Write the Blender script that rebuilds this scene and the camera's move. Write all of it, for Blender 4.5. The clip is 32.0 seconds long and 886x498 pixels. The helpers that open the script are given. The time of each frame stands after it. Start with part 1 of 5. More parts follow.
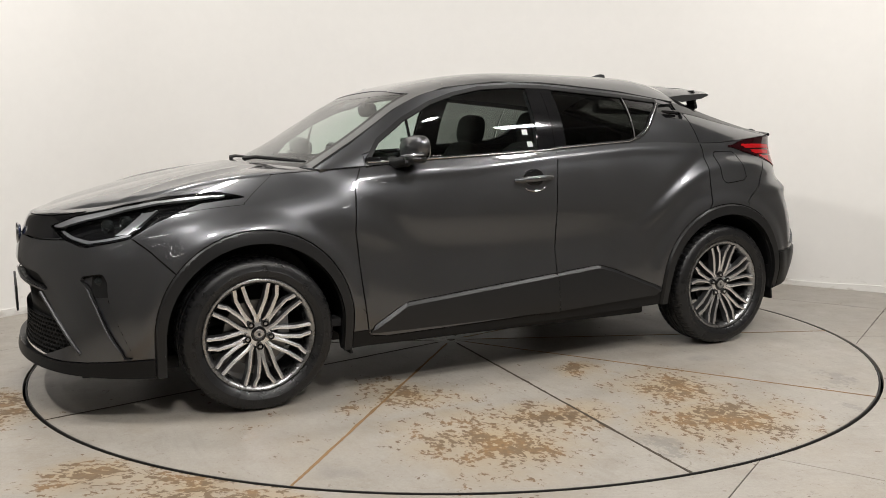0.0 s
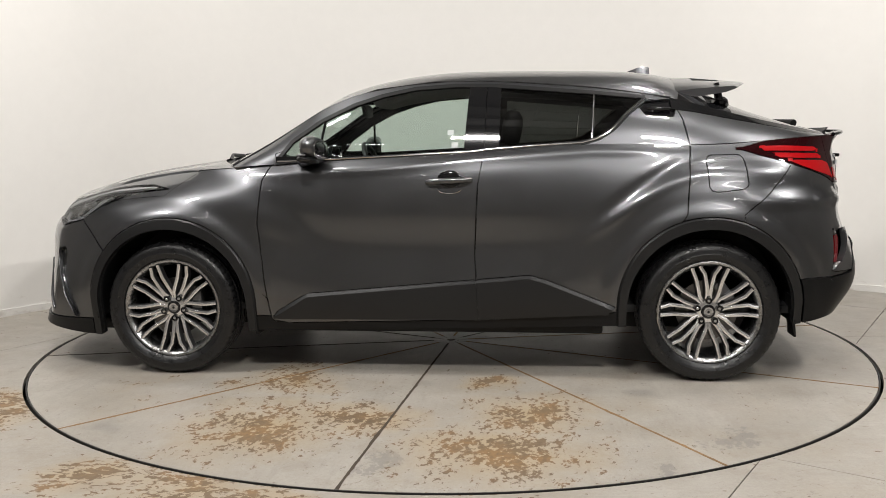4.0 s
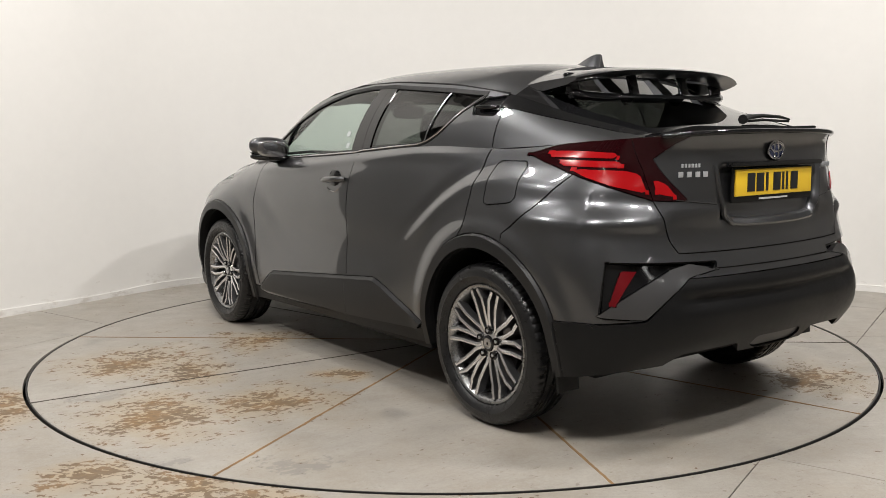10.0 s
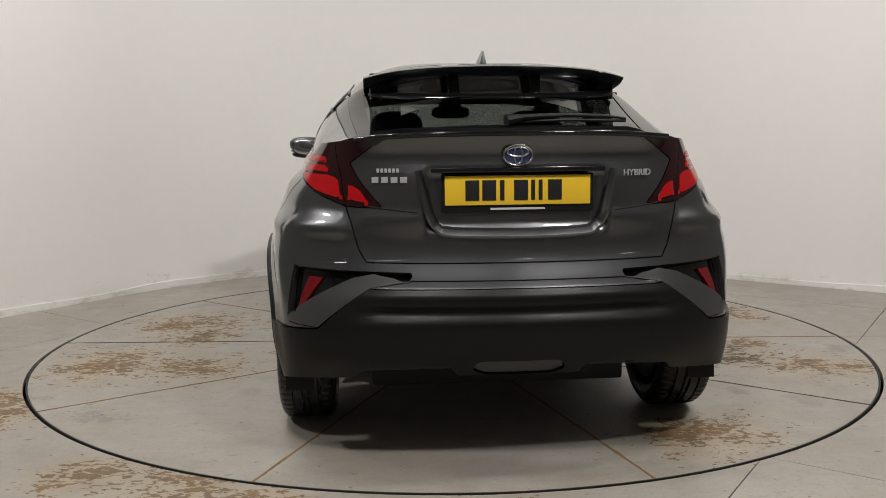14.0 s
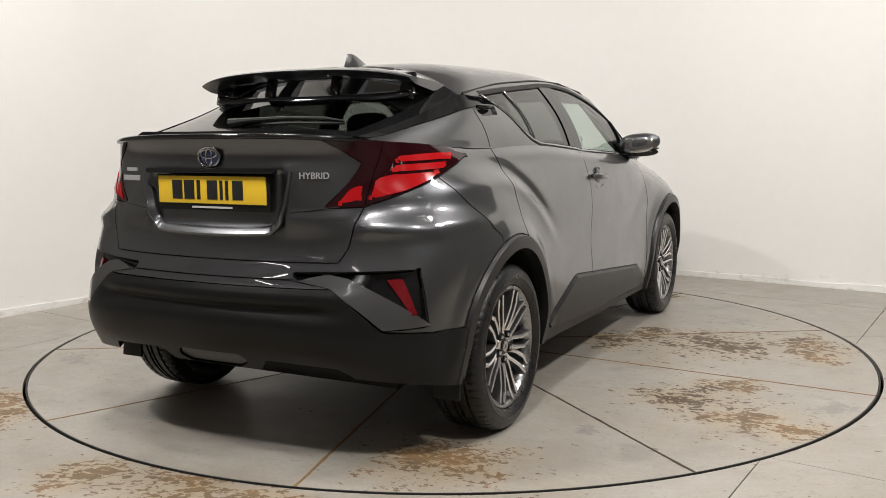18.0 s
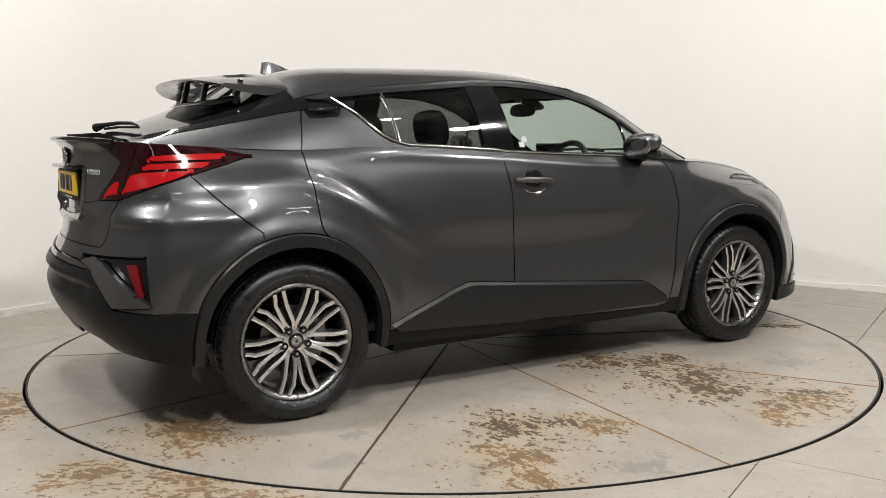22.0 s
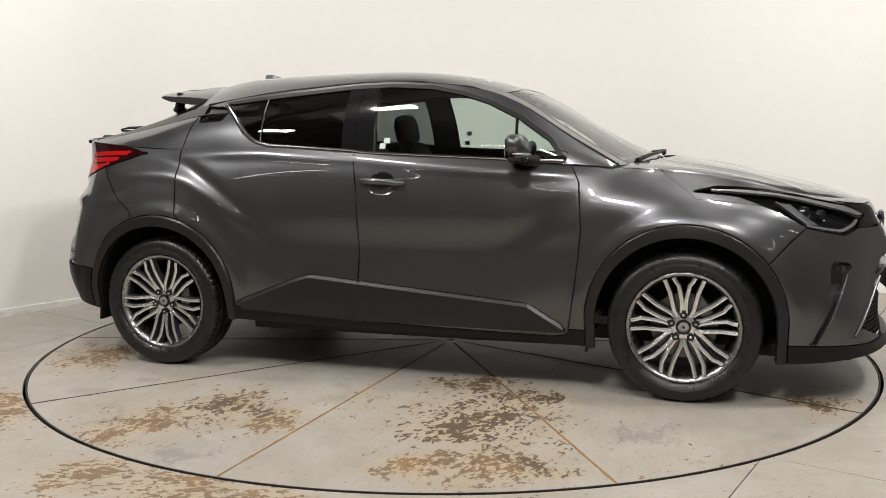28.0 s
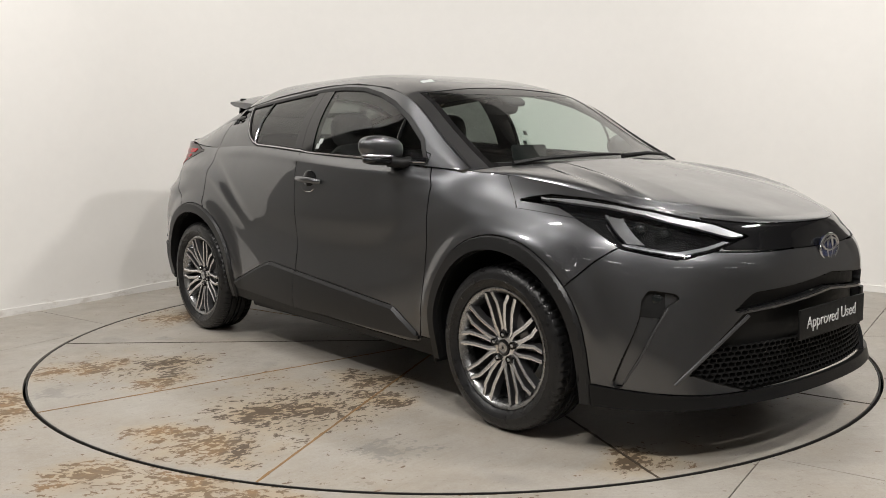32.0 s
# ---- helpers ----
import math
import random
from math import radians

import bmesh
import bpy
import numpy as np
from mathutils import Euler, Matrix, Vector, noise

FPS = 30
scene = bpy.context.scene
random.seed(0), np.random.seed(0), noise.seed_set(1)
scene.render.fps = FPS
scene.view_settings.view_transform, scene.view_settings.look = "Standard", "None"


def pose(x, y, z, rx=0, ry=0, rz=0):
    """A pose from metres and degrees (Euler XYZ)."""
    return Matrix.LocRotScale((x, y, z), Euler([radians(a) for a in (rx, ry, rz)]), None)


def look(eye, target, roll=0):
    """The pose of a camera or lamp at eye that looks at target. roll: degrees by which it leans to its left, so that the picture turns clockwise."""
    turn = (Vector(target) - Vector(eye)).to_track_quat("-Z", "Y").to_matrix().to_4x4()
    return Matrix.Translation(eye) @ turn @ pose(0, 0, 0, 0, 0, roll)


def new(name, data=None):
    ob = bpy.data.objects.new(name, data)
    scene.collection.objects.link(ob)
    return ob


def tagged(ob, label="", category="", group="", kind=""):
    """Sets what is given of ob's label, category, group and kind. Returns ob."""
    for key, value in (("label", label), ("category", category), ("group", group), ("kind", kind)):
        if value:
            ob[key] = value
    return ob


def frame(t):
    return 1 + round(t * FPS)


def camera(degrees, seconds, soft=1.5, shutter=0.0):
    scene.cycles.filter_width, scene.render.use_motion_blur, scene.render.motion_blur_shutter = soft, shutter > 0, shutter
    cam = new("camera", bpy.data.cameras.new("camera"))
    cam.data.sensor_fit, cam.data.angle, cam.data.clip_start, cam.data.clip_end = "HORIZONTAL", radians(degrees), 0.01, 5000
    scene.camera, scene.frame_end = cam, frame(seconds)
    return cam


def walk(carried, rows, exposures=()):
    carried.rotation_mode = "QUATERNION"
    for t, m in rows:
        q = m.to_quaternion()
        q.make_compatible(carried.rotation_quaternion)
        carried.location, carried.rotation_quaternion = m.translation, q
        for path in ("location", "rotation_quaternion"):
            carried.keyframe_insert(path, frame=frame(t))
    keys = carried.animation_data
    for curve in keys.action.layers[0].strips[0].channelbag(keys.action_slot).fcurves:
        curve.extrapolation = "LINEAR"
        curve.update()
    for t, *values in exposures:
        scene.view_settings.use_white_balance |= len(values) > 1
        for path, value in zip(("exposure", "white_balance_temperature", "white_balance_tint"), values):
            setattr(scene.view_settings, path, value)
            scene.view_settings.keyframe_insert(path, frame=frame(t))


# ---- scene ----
# ---- camera: it stands still on a tripod; the turntable turns the car before it ----
cam = camera(53.12, 32.0, soft=.5)
STAND = Matrix(((0.99993, 0.00916, 0.00805, 0.0), (0.00684, 0.12555, -0.99206, -5.0732),
                (-0.0101, 0.99204, 0.12548, 1.1762), (0, 0, 0, 1)))
walk(cam, [(0.0, STAND), (32.0, STAND)], [
    (0.0, -0.01), (8.0, 0.02), (11.0, -0.06), (12.0, -0.20), (13.0, -0.23), (14.0, -0.45), (14.7, -0.47), (17.0, -0.06), (18.0, 0.01), (19.0, 0.07), (20.0, 0.18), (21.0, 0.12), (22.0, 0.07), (28.0, 0.07), (31.0, 0.01), (32.0, -0.05)])

TURN_START, TURN_RATE = 116.839, -7.9795          # degrees, degrees a second
CAR_X, CAR_Y = 0.053, 0.015                       # the car's place on the turntable
DISC_R = 2.255

# ---- light: floodlights high beside the camera and tube battens under the roof ----
def area_lamp(name, place, target, width, depth, watts, colour=(1, .968, .935)):
    data = bpy.data.lights.new(name, "AREA")
    data.shape, data.size, data.size_y, data.energy, data.color = "RECTANGLE", width, depth, watts, colour
    ob = new(name, data)
    ob.matrix_world = look(place, target)
    return ob


for fx, fy in ((-3.4, -2.1), (-.45, -4.15), (1.85, -4.3), (3.4, -1.7)):
    area_lamp("flood_lamp", (fx, fy, 4.0), (0, 0, .5), .46, .19, 92)
for bx in (-6.2, -2.4, 2.4, 6.2):
    for by in (-8.4, -5.6):
        area_lamp("batten_lamp", (bx, by, 4.5), (bx, by, 0), 1.4, .07, 9)
for bx in (-1.8, 1.8):
    for by in (-1.5, .3):
        area_lamp("panel_lamp", (bx, by, 4.5), (bx, by, 0), .50, .20, 42)

world = bpy.data.worlds.new("hall_air")
world.use_nodes = True
world.node_tree.nodes["Background"].inputs[0].default_value = (1, .97, .93, 1)
world.node_tree.nodes["Background"].inputs[1].default_value = .02
scene.world = world
# ---- materials ----
def put(nt, kind, ins=None, operation=None, clamp=None, data_type=None, blend_type=None):
    node = nt.nodes.new(kind)
    if data_type:
        node.data_type = data_type
    if blend_type:
        node.blend_type = blend_type
    if operation:
        node.operation = operation
    if clamp is not None:
        node.clamp = clamp
    for k, v in (ins or {}).items():
        if isinstance(v, bpy.types.NodeSocket):
            nt.links.new(v, node.inputs[k])
        else:
            node.inputs[k].default_value = v
    return node


def material(name, colour=(.5, .5, .5), rough=.5, metal=0.0, **more):
    m = bpy.data.materials.new(name)
    m.use_nodes = True
    b = m.node_tree.nodes["Principled BSDF"]
    b.inputs["Base Color"].default_value = (*colour, 1)
    b.inputs["Roughness"].default_value, b.inputs["Metallic"].default_value = rough, metal
    for k, v in more.items():
        b.inputs[k.replace("_", " ")].default_value = v
    return m


def bsdf(m):
    return m.node_tree, m.node_tree.nodes["Principled BSDF"]


def place_of(nt, scale=1.0):
    co = put(nt, "ShaderNodeTexCoord").outputs["Object"]
    return co if scale == 1 else put(nt, "ShaderNodeVectorMath", {0: co, "Scale": scale}, operation="SCALE").outputs[0]


def grain(nt, co, scale, detail=4, rough=.6):
    return put(nt, "ShaderNodeTexNoise", {"Vector": co, "Scale": scale, "Detail": detail, "Roughness": rough}).outputs[0]


def ramp(nt, fac, a, b, lo=0.0, hi=1.0):
    return put(nt, "ShaderNodeMapRange", {0: fac, 1: a, 2: b, 3: lo, 4: hi}, clamp=True).outputs[0]


def mixed(nt, fac, a, b, blend="MIX"):
    node = put(nt, "ShaderNodeMix", data_type="RGBA", blend_type=blend)
    for k, v in ((0, fac), (6, a), (7, b)):
        if isinstance(v, bpy.types.NodeSocket):
            nt.links.new(v, node.inputs[k])
        else:
            node.inputs[k].default_value = v if k == 0 else (*v, 1)
    return node.outputs[2]


def maths(nt, op, a, b=0.0):
    return put(nt, "ShaderNodeMath", {0: a, 1: b}, operation=op).outputs[0]


def wear(m, scale, amount, colour_shift=.15, rough_shift=.15, bump=.0):
    """Two scales of variation in colour and gloss, and fine relief."""
    nt, b = bsdf(m)
    co = place_of(nt)
    big, fine = grain(nt, co, scale), grain(nt, co, scale * 14, 3)
    base = tuple(b.inputs["Base Color"].default_value)[:3]
    f = maths(nt, "ADD", maths(nt, "MULTIPLY", big, .6), maths(nt, "MULTIPLY", fine, .4))
    f = ramp(nt, f, .3, .7)
    dark = tuple(c * (1 - colour_shift) for c in base)
    light = tuple(min(1, c * (1 + colour_shift)) for c in base)
    nt.links.new(mixed(nt, f, dark, light), b.inputs["Base Color"])
    r = b.inputs["Roughness"].default_value
    nt.links.new(ramp(nt, f, 0, 1, max(0, r - rough_shift), min(1, r + rough_shift)), b.inputs["Roughness"])
    if bump:
        nt.links.new(put(nt, "ShaderNodeBump", {"Height": fine, "Strength": amount, "Distance": bump}).outputs[0], b.inputs["Normal"])
    return m


# painted plaster wall
WALL = wear(material("white_wall_paint", (.755, .74, .712), .6), .8, .25, .025, .08, .002)
nt, b = bsdf(WALL)
low = put(nt, "ShaderNodeSeparateXYZ", {0: place_of(nt)}).outputs[2]
grime = grain(nt, put(nt, "ShaderNodeMapping", {"Vector": place_of(nt), "Scale": (1, 1, 2.2)}).outputs[0], 4.5, 9, .74)
grime = maths(nt, "ADD", grime, ramp(nt, low, 0, .22, .13, -.10))
paint = b.inputs["Base Color"].links[0].from_socket
nt.links.new(mixed(nt, ramp(nt, grime, .60, .70, 0, .40), paint, (.36, .31, .25)), b.inputs["Base Color"])
ROOF = wear(material("grey_roof_sheet", (.22, .215, .21), .6), 1.2, .2, .15, .1, .002)
STEEL = wear(material("dark_steel", (.030, .028, .026), .6, .2), 3, .2, .2, .1, .001)
HALL = wear(material("dull_unseen_wall", (.50, .485, .465), .7), .7, .2, .12, .1, .002)
# near-black for gaps: the shade inside them is put into this colour
GAP_SHADE = material("gap_shade_black", (.012, .011, .010), .9)


def concrete(name, spots, smears=()):
    """Worn painted concrete with peeled, rust-brown patches round the given spots (x, y, radius, darkness) and grey smears (x, y, radius)."""
    m = material(name, (.45, .43, .40), .55)
    nt, b = bsdf(m)
    co = place_of(nt)
    cloud, mid, fine = grain(nt, co, 1.1, 5), grain(nt, co, 6, 6, .65), grain(nt, co, 60, 4, .7)
    speck = grain(nt, co, 42, 5, .75)
    base = mixed(nt, ramp(nt, cloud, .3, .7), (.278, .252, .216), (.372, .344, .302))
    base = mixed(nt, ramp(nt, mid, .42, .72, 0, .55), base, (.375, .350, .312))
    base = mixed(nt, ramp(nt, fine, .35, .75, 0, .35), base, (.17, .155, .135))
    mottle = grain(nt, co, 3.4, 9, .78)
    base = mixed(nt, ramp(nt, mottle, .50, .68, 0, .55), base, (.205, .172, .130))
    base = mixed(nt, ramp(nt, mottle, .46, .34, 0, .35), base, (.42, .40, .365))
    # grey smudges and small scuffs
    smudge = grain(nt, co, 2.6, 2, .4)
    base = mixed(nt, ramp(nt, smudge, .66, .72, 0, .45), base, (.17, .163, .152))
    streak = grain(nt, put(nt, "ShaderNodeMapping", {"Vector": co, "Rotation": (0, 0, .9), "Scale": (.6, 5, 1)}).outputs[0], 5, 5, .7)
    base = mixed(nt, ramp(nt, streak, .52, .75, 0, .4), base, (.20, .18, .155))
    scuff = grain(nt, put(nt, "ShaderNodeMapping", {"Vector": co, "Scale": (1, 1.7, 1)}).outputs[0], 9, 5, .7)
    base = mixed(nt, ramp(nt, scuff, .665, .70, 0, .6), base, (.13, .125, .12))
    turned = put(nt, "ShaderNodeMapping", {"Vector": co, "Rotation": (0, 0, .5), "Scale": (1, 1.35, 1)}).outputs[0]
    chip, flake = grain(nt, turned, 9, 11, .70), grain(nt, turned, 30, 8, .66)
    peel = ramp(nt, maths(nt, "ADD", maths(nt, "MULTIPLY", chip, .50), maths(nt, "MULTIPLY", flake, .50)), .385, .615)
    wobble = put(nt, "ShaderNodeVectorMath", {0: put(nt, "ShaderNodeTexNoise", {"Vector": co, "Scale": 3.0, "Detail": 6}).outputs["Color"],
                                              "Scale": .60}, operation="SCALE").outputs[0]
    moved = put(nt, "ShaderNodeVectorMath", {0: co, 1: wobble}, operation="ADD").outputs[0]
    moved = put(nt, "ShaderNodeVectorMath", {0: moved, 1: (.30, .30, .30)}, operation="SUBTRACT").outputs[0]
    flat = put(nt, "ShaderNodeVectorMath", {0: moved, 1: (1, 1, 0)}, operation="MULTIPLY").outputs[0]
    worn, rust = None, None
    for x, y, r, dark in spots:
        d = put(nt, "ShaderNodeVectorMath", {0: flat, 1: (x, y, 0)}, operation="DISTANCE").outputs["Value"]
        near = ramp(nt, d, r * .05, r * 1.22, 1, 0)
        worn = near if worn is None else maths(nt, "MAXIMUM", worn, near)
        if dark:
            near = maths(nt, "MULTIPLY", near, dark)
            rust = near if rust is None else maths(nt, "MAXIMUM", rust, near)
    drift = grain(nt, put(nt, "ShaderNodeMapping", {"Vector": co, "Location": (3.7, 1.9, 0)}).outputs[0], 1.7, 6, .7)
    worn = maths(nt, "MAXIMUM", worn, ramp(nt, drift, .50, .74, 0, .50))
    mask = ramp(nt, maths(nt, "ADD", maths(nt, "MULTIPLY", worn, .70), peel), 1.0, 1.04)
    fleck = grain(nt, put(nt, "ShaderNodeMapping", {"Vector": co, "Rotation": (0, 0, -.4), "Scale": (1, 1.4, 1)}).outputs[0], 22, 6, .7)
    base = mixed(nt, ramp(nt, maths(nt, "ADD", fleck, maths(nt, "MULTIPLY", cloud, .22)), .735, .765, 0, .6), base, (.13, .10, .07))
    base = mixed(nt, ramp(nt, grain(nt, co, 170, 2, .7), .35, .70, 0, .22), base, (.44, .415, .375))
    base = mixed(nt, ramp(nt, drift, .45, .75, 0, .4), base, (.31, .255, .185))
    # grey scraped spots
    for x, y, r in smears:
        d = put(nt, "ShaderNodeVectorMath", {0: flat, 1: (x, y, 0)}, operation="DISTANCE").outputs["Value"]
        f = maths(nt, "ADD", ramp(nt, d, r * .1, r * 1.0, .6, 0), maths(nt, "MULTIPLY", peel, .7))
        base = mixed(nt, ramp(nt, f, .66, .76, 0, .60), base, (.190, .180, .165))
    # a pale ochre stain round the bare patches
    halo = ramp(nt, maths(nt, "ADD", maths(nt, "MULTIPLY", worn, 1.1), maths(nt, "MULTIPLY", mottle, .5)), .50, 1.30, 0, .70)
    base = mixed(nt, halo, base, (.37, .275, .155))
    tone = grain(nt, co, 5.5, 5, .65)
    tan = mixed(nt, ramp(nt, tone, .44, .58), (.200, .110, .040), (.135, .086, .045))
    tan = mixed(nt, ramp(nt, flake, .50, .60, 0, .6), tan, (.085, .050, .026))
    if rust is not None:
        deep = maths(nt, "ADD", maths(nt, "MULTIPLY", rust, .9), maths(nt, "MULTIPLY", chip, .8))
        tan = mixed(nt, ramp(nt, deep, .60, .90), tan, (.045, .025, .013))
    base = mixed(nt, maths(nt, "MULTIPLY", mask, .86), base, tan)
    nt.links.new(base, b.inputs["Base Color"])
    gloss = maths(nt, "ADD", ramp(nt, mid, .3, .7, .30, .50), maths(nt, "MULTIPLY", mask, .2))
    nt.links.new(gloss, b.inputs["Roughness"])
    height = maths(nt, "SUBTRACT", maths(nt, "MULTIPLY", fine, .4), maths(nt, "MULTIPLY", mask, .6))
    nt.links.new(put(nt, "ShaderNodeBump", {"Height": height, "Strength": .35, "Distance": .004}).outputs[0], b.inputs["Normal"])
    return m


FLOOR = concrete("worn_hall_concrete", [(-1.95, -1.33, .30, .1), (-2.1, -1.2, .25, .1), (-.91, -2.20, .40, .1), (-1.25, -2.08, .30, 0), (-.6, -2.34, .25, 0)])
DISC = concrete("worn_turntable_concrete", [
    (-1.45, .30, .30, .35), (-1.62, .69, .50, .1), (-1.36, -.43, .36, .2), (-1.85, -.33, .48, .05), (-.88, .72, .36, 0), (-.88, -.2, .2, 0),
    (1.47, -.63, .30, .9), (1.82, -.82, .34, .25), (1.62, -.40, .30, .05), (.85, -1.75, .38, .1),
    (1.42, .54, .52, 1.0), (1.03, .61, .28, .9), (1.88, .74, .30, .35), (1.84, .91, .14, .8), (.88, .38, .24, .8), (1.95, .49, .22, .1), (.80, 1.98, .2, .6)],
    [(2.09, -.46, .16), (1.40, 1.21, .20), (1.86, -1.05, .14), (-1.60, -1.21, .14), (-1.95, .1, .14), (-2.0, -.95, .10), (1.3, -1.2, .12)])
RUST = wear(material("rusty_joint", (.22, .130, .055), .8), 6, .3, .4, .1, .002)
JOINT = wear(material("dirty_joint", (.050, .036, .023), .8), 6, .3, .4, .1, .002)

# the car
PAINT = material("dark_grey_metallic_paint", (.086, .0875, .092), .42, .9, Coat_Weight=1.0, Coat_Roughness=.008, Coat_IOR=1.6)
nt, b = bsdf(PAINT)
flake = put(nt, "ShaderNodeTexVoronoi", {"Vector": place_of(nt), "Scale": 900.0}).outputs["Color"]
nt.links.new(mixed(nt, .10, (.086, .0875, .092), flake, "OVERLAY"), b.inputs["Base Color"])
dust = grain(nt, place_of(nt), 5, 6, .7)
nt.links.new(ramp(nt, dust, .35, .75, .31, .39), b.inputs["Roughness"])
TRIM = wear(material("grey_satin_plastic", (.0075, .0075, .0077), .34, Specular_IOR_Level=.20), 40, .3, .08, .06, .0004)
CLAD = wear(material("satin_cladding", (.012, .012, .0123), .36, Specular_IOR_Level=.34), 6, .3, .05, .03)
BLACK = wear(material("black_plastic", (.007, .007, .007), .5, Specular_IOR_Level=.25), 40, .35, .1, .08, .0005)
GLOSS = material("gloss_black", (.006, .006, .0065), .07)
CHROME = material("chrome", (.55, .55, .56), .14, 1.0)
SILVER = material("silver_painted_plastic", (.15, .15, .154), .30, .9, Coat_Weight=.8, Coat_Roughness=.06)
ALLOY = wear(material("machined_alloy", (.80, .795, .79), .24, .95), 30, .2, .10, .06)
RIMLIP = wear(material("satin_rim_alloy", (.36, .36, .36), .28, 1.0), 30, .2, .10, .06)
DARKALLOY = wear(material("dark_alloy", (.18, .18, .184), .36, .9), 20, .2, .1, .06)
RUBBER = wear(material("tyre_rubber", (.0085, .0085, .009), .33, Specular_IOR_Level=.42), 26, .5, .25, .16, .0015)
SEAT = wear(material("dark_seat_fabric", (.022, .021, .022), .75), 30, .5, .2, .1, .001)
DASH = wear(material("dash_plastic", (.02, .02, .021), .55), 40, .4, .1, .1, .0005)
LINING = wear(material("pale_roof_lining", (.30, .29, .275), .85), 30, .4, .08, .05, .0008)
DISCMETAL = wear(material("brake_steel", (.15, .145, .14), .35, 1.0), 12, .2, .15, .1)
PLATE = material("yellow_plate", (.80, .52, .03), .35)
INK = material("black_ink", (.012, .012, .012), .4)
WHITE = material("white_print", (.55, .55, .55), .5)
BLUE = material("blue_enamel", (.03, .045, .13), .15, .4, Coat_Weight=1.0)
SCREEN = material("dark_screen", (.01, .012, .012), .15)


def glass(name, tint, gloss=1.0):
    m = bpy.data.materials.new(name)
    m.use_nodes = True
    nt = m.node_tree
    nt.nodes.clear()
    a = put(nt, "ShaderNodeBsdfTransparent", {0: (*tint, 1)}).outputs[0]
    b = put(nt, "ShaderNodeBsdfGlossy", {"Color": (gloss, gloss, gloss, 1), "Roughness": .004}).outputs[0]
    f = put(nt, "ShaderNodeLayerWeight", {"Blend": .5}).outputs["Facing"]
    f = maths(nt, "ADD", maths(nt, "MULTIPLY", maths(nt, "POWER", f, 5.0), .9), .055)
    mix = put(nt, "ShaderNodeMixShader", {0: f, 1: a, 2: b}).outputs[0]
    put(nt, "ShaderNodeOutputMaterial", {0: mix})
    return m


GLASS = glass("green_tinted_glass", (.72, .80, .76))
PRIVACY = glass("dark_privacy_glass", (.17, .18, .172))
LENS = glass("clear_lamp_lens", (.85, .87, .88), .45)
REDLENS = material("red_lamp_lens", (.32, .005, .007), .16, Specular_IOR_Level=.3)
REFLECT = material("red_reflector", (.13, .004, .007), .12)
REDDARK = material("smoked_red_lens", (.015, .0018, .0027), .03)
AMBERLESS = material("clear_reflector", (.36, .36, .38), .2, .7)
BEZEL = material("pale_lamp_bezel", (.50, .50, .51), .28, .8)
EDGE = material("grey_edge_trim", (.07, .07, .072), .35, .5)
BADGE = material("bright_badge", (.62, .63, .65), .3, .55)
LABEL = wear(material("pale_label", (.40, .43, .42), .5), 60, .1, .1)
# ---- helpers for meshes ----
def mesh(name, verts, faces, smooth=True, angle=40, normals=None):
    me = bpy.data.meshes.new(name)
    me.from_pydata([tuple(map(float, v)) for v in verts], [], [tuple(int(i) for i in f) for f in faces])
    me.polygons.foreach_set("use_smooth", [smooth] * len(me.polygons))
    if smooth:
        me.set_sharp_from_angle(angle=radians(angle))
    me.update()
    if normals is not None:
        me.normals_split_custom_set(normals)
    return me


def as_mesh(name, shape):
    if isinstance(shape, bpy.types.Mesh):
        return shape
    if isinstance(shape, bmesh.types.BMesh):
        me = bpy.data.meshes.new(name)
        bmesh.ops.recalc_face_normals(shape, faces=shape.faces)
        shape.to_mesh(me)
        shape.free()
        me.polygons.foreach_set("use_smooth", [True] * len(me.polygons))
        me.set_sharp_from_angle(angle=radians(40))
        return me
    return mesh(name, *shape)


def part(name, shape, mat, parent=None, label="", m=None):
    me = as_mesh(name, shape)
    if mat and not me.materials:
        me.materials.append(mat)
    ob = new(name, me)
    if parent is not None:
        ob.parent = parent
    if m is not None:
        ob.matrix_basis = m
    return tagged(ob, label)


def thing(name, label, category, group="", kind="", m=None):
    ob = new(name)
    ob.empty_display_size = .1
    if m is not None:
        ob.matrix_basis = m
    return tagged(ob, label, category, group, kind)


def box(size, at=(0, 0, 0), bevel=.005, turn=(0, 0, 0), segments=2):
    bm = bmesh.new()
    bmesh.ops.create_cube(bm, size=1, matrix=Matrix.Diagonal((*size, 1)))
    if bevel:
        bmesh.ops.bevel(bm, geom=bm.edges[:], offset=bevel, segments=segments, affect="EDGES", profile=.6)
    bmesh.ops.transform(bm, matrix=pose(*at, *turn), verts=bm.verts)
    return bm


def lathe(profile, n=64, axis="x", arc=(0, 2 * math.pi)):
    """Turns (radius, along) points round an axis."""
    full = abs(arc[1] - arc[0] - 2 * math.pi) < 1e-6
    k = len(profile)
    cols = n if full else n + 1
    V, F = [], []
    for i in range(cols):
        a = arc[0] + (arc[1] - arc[0]) * i / n
        c, s = math.cos(a), math.sin(a)
        for r, h in profile:
            V.append((h, r * c, r * s) if axis == "x" else (r * c, r * s, h))
    for i in range(n):
        j = (i + 1) % cols
        for q in range(k - 1):
            F.append((i * k + q, j * k + q, j * k + q + 1, i * k + q + 1))
    return V, F


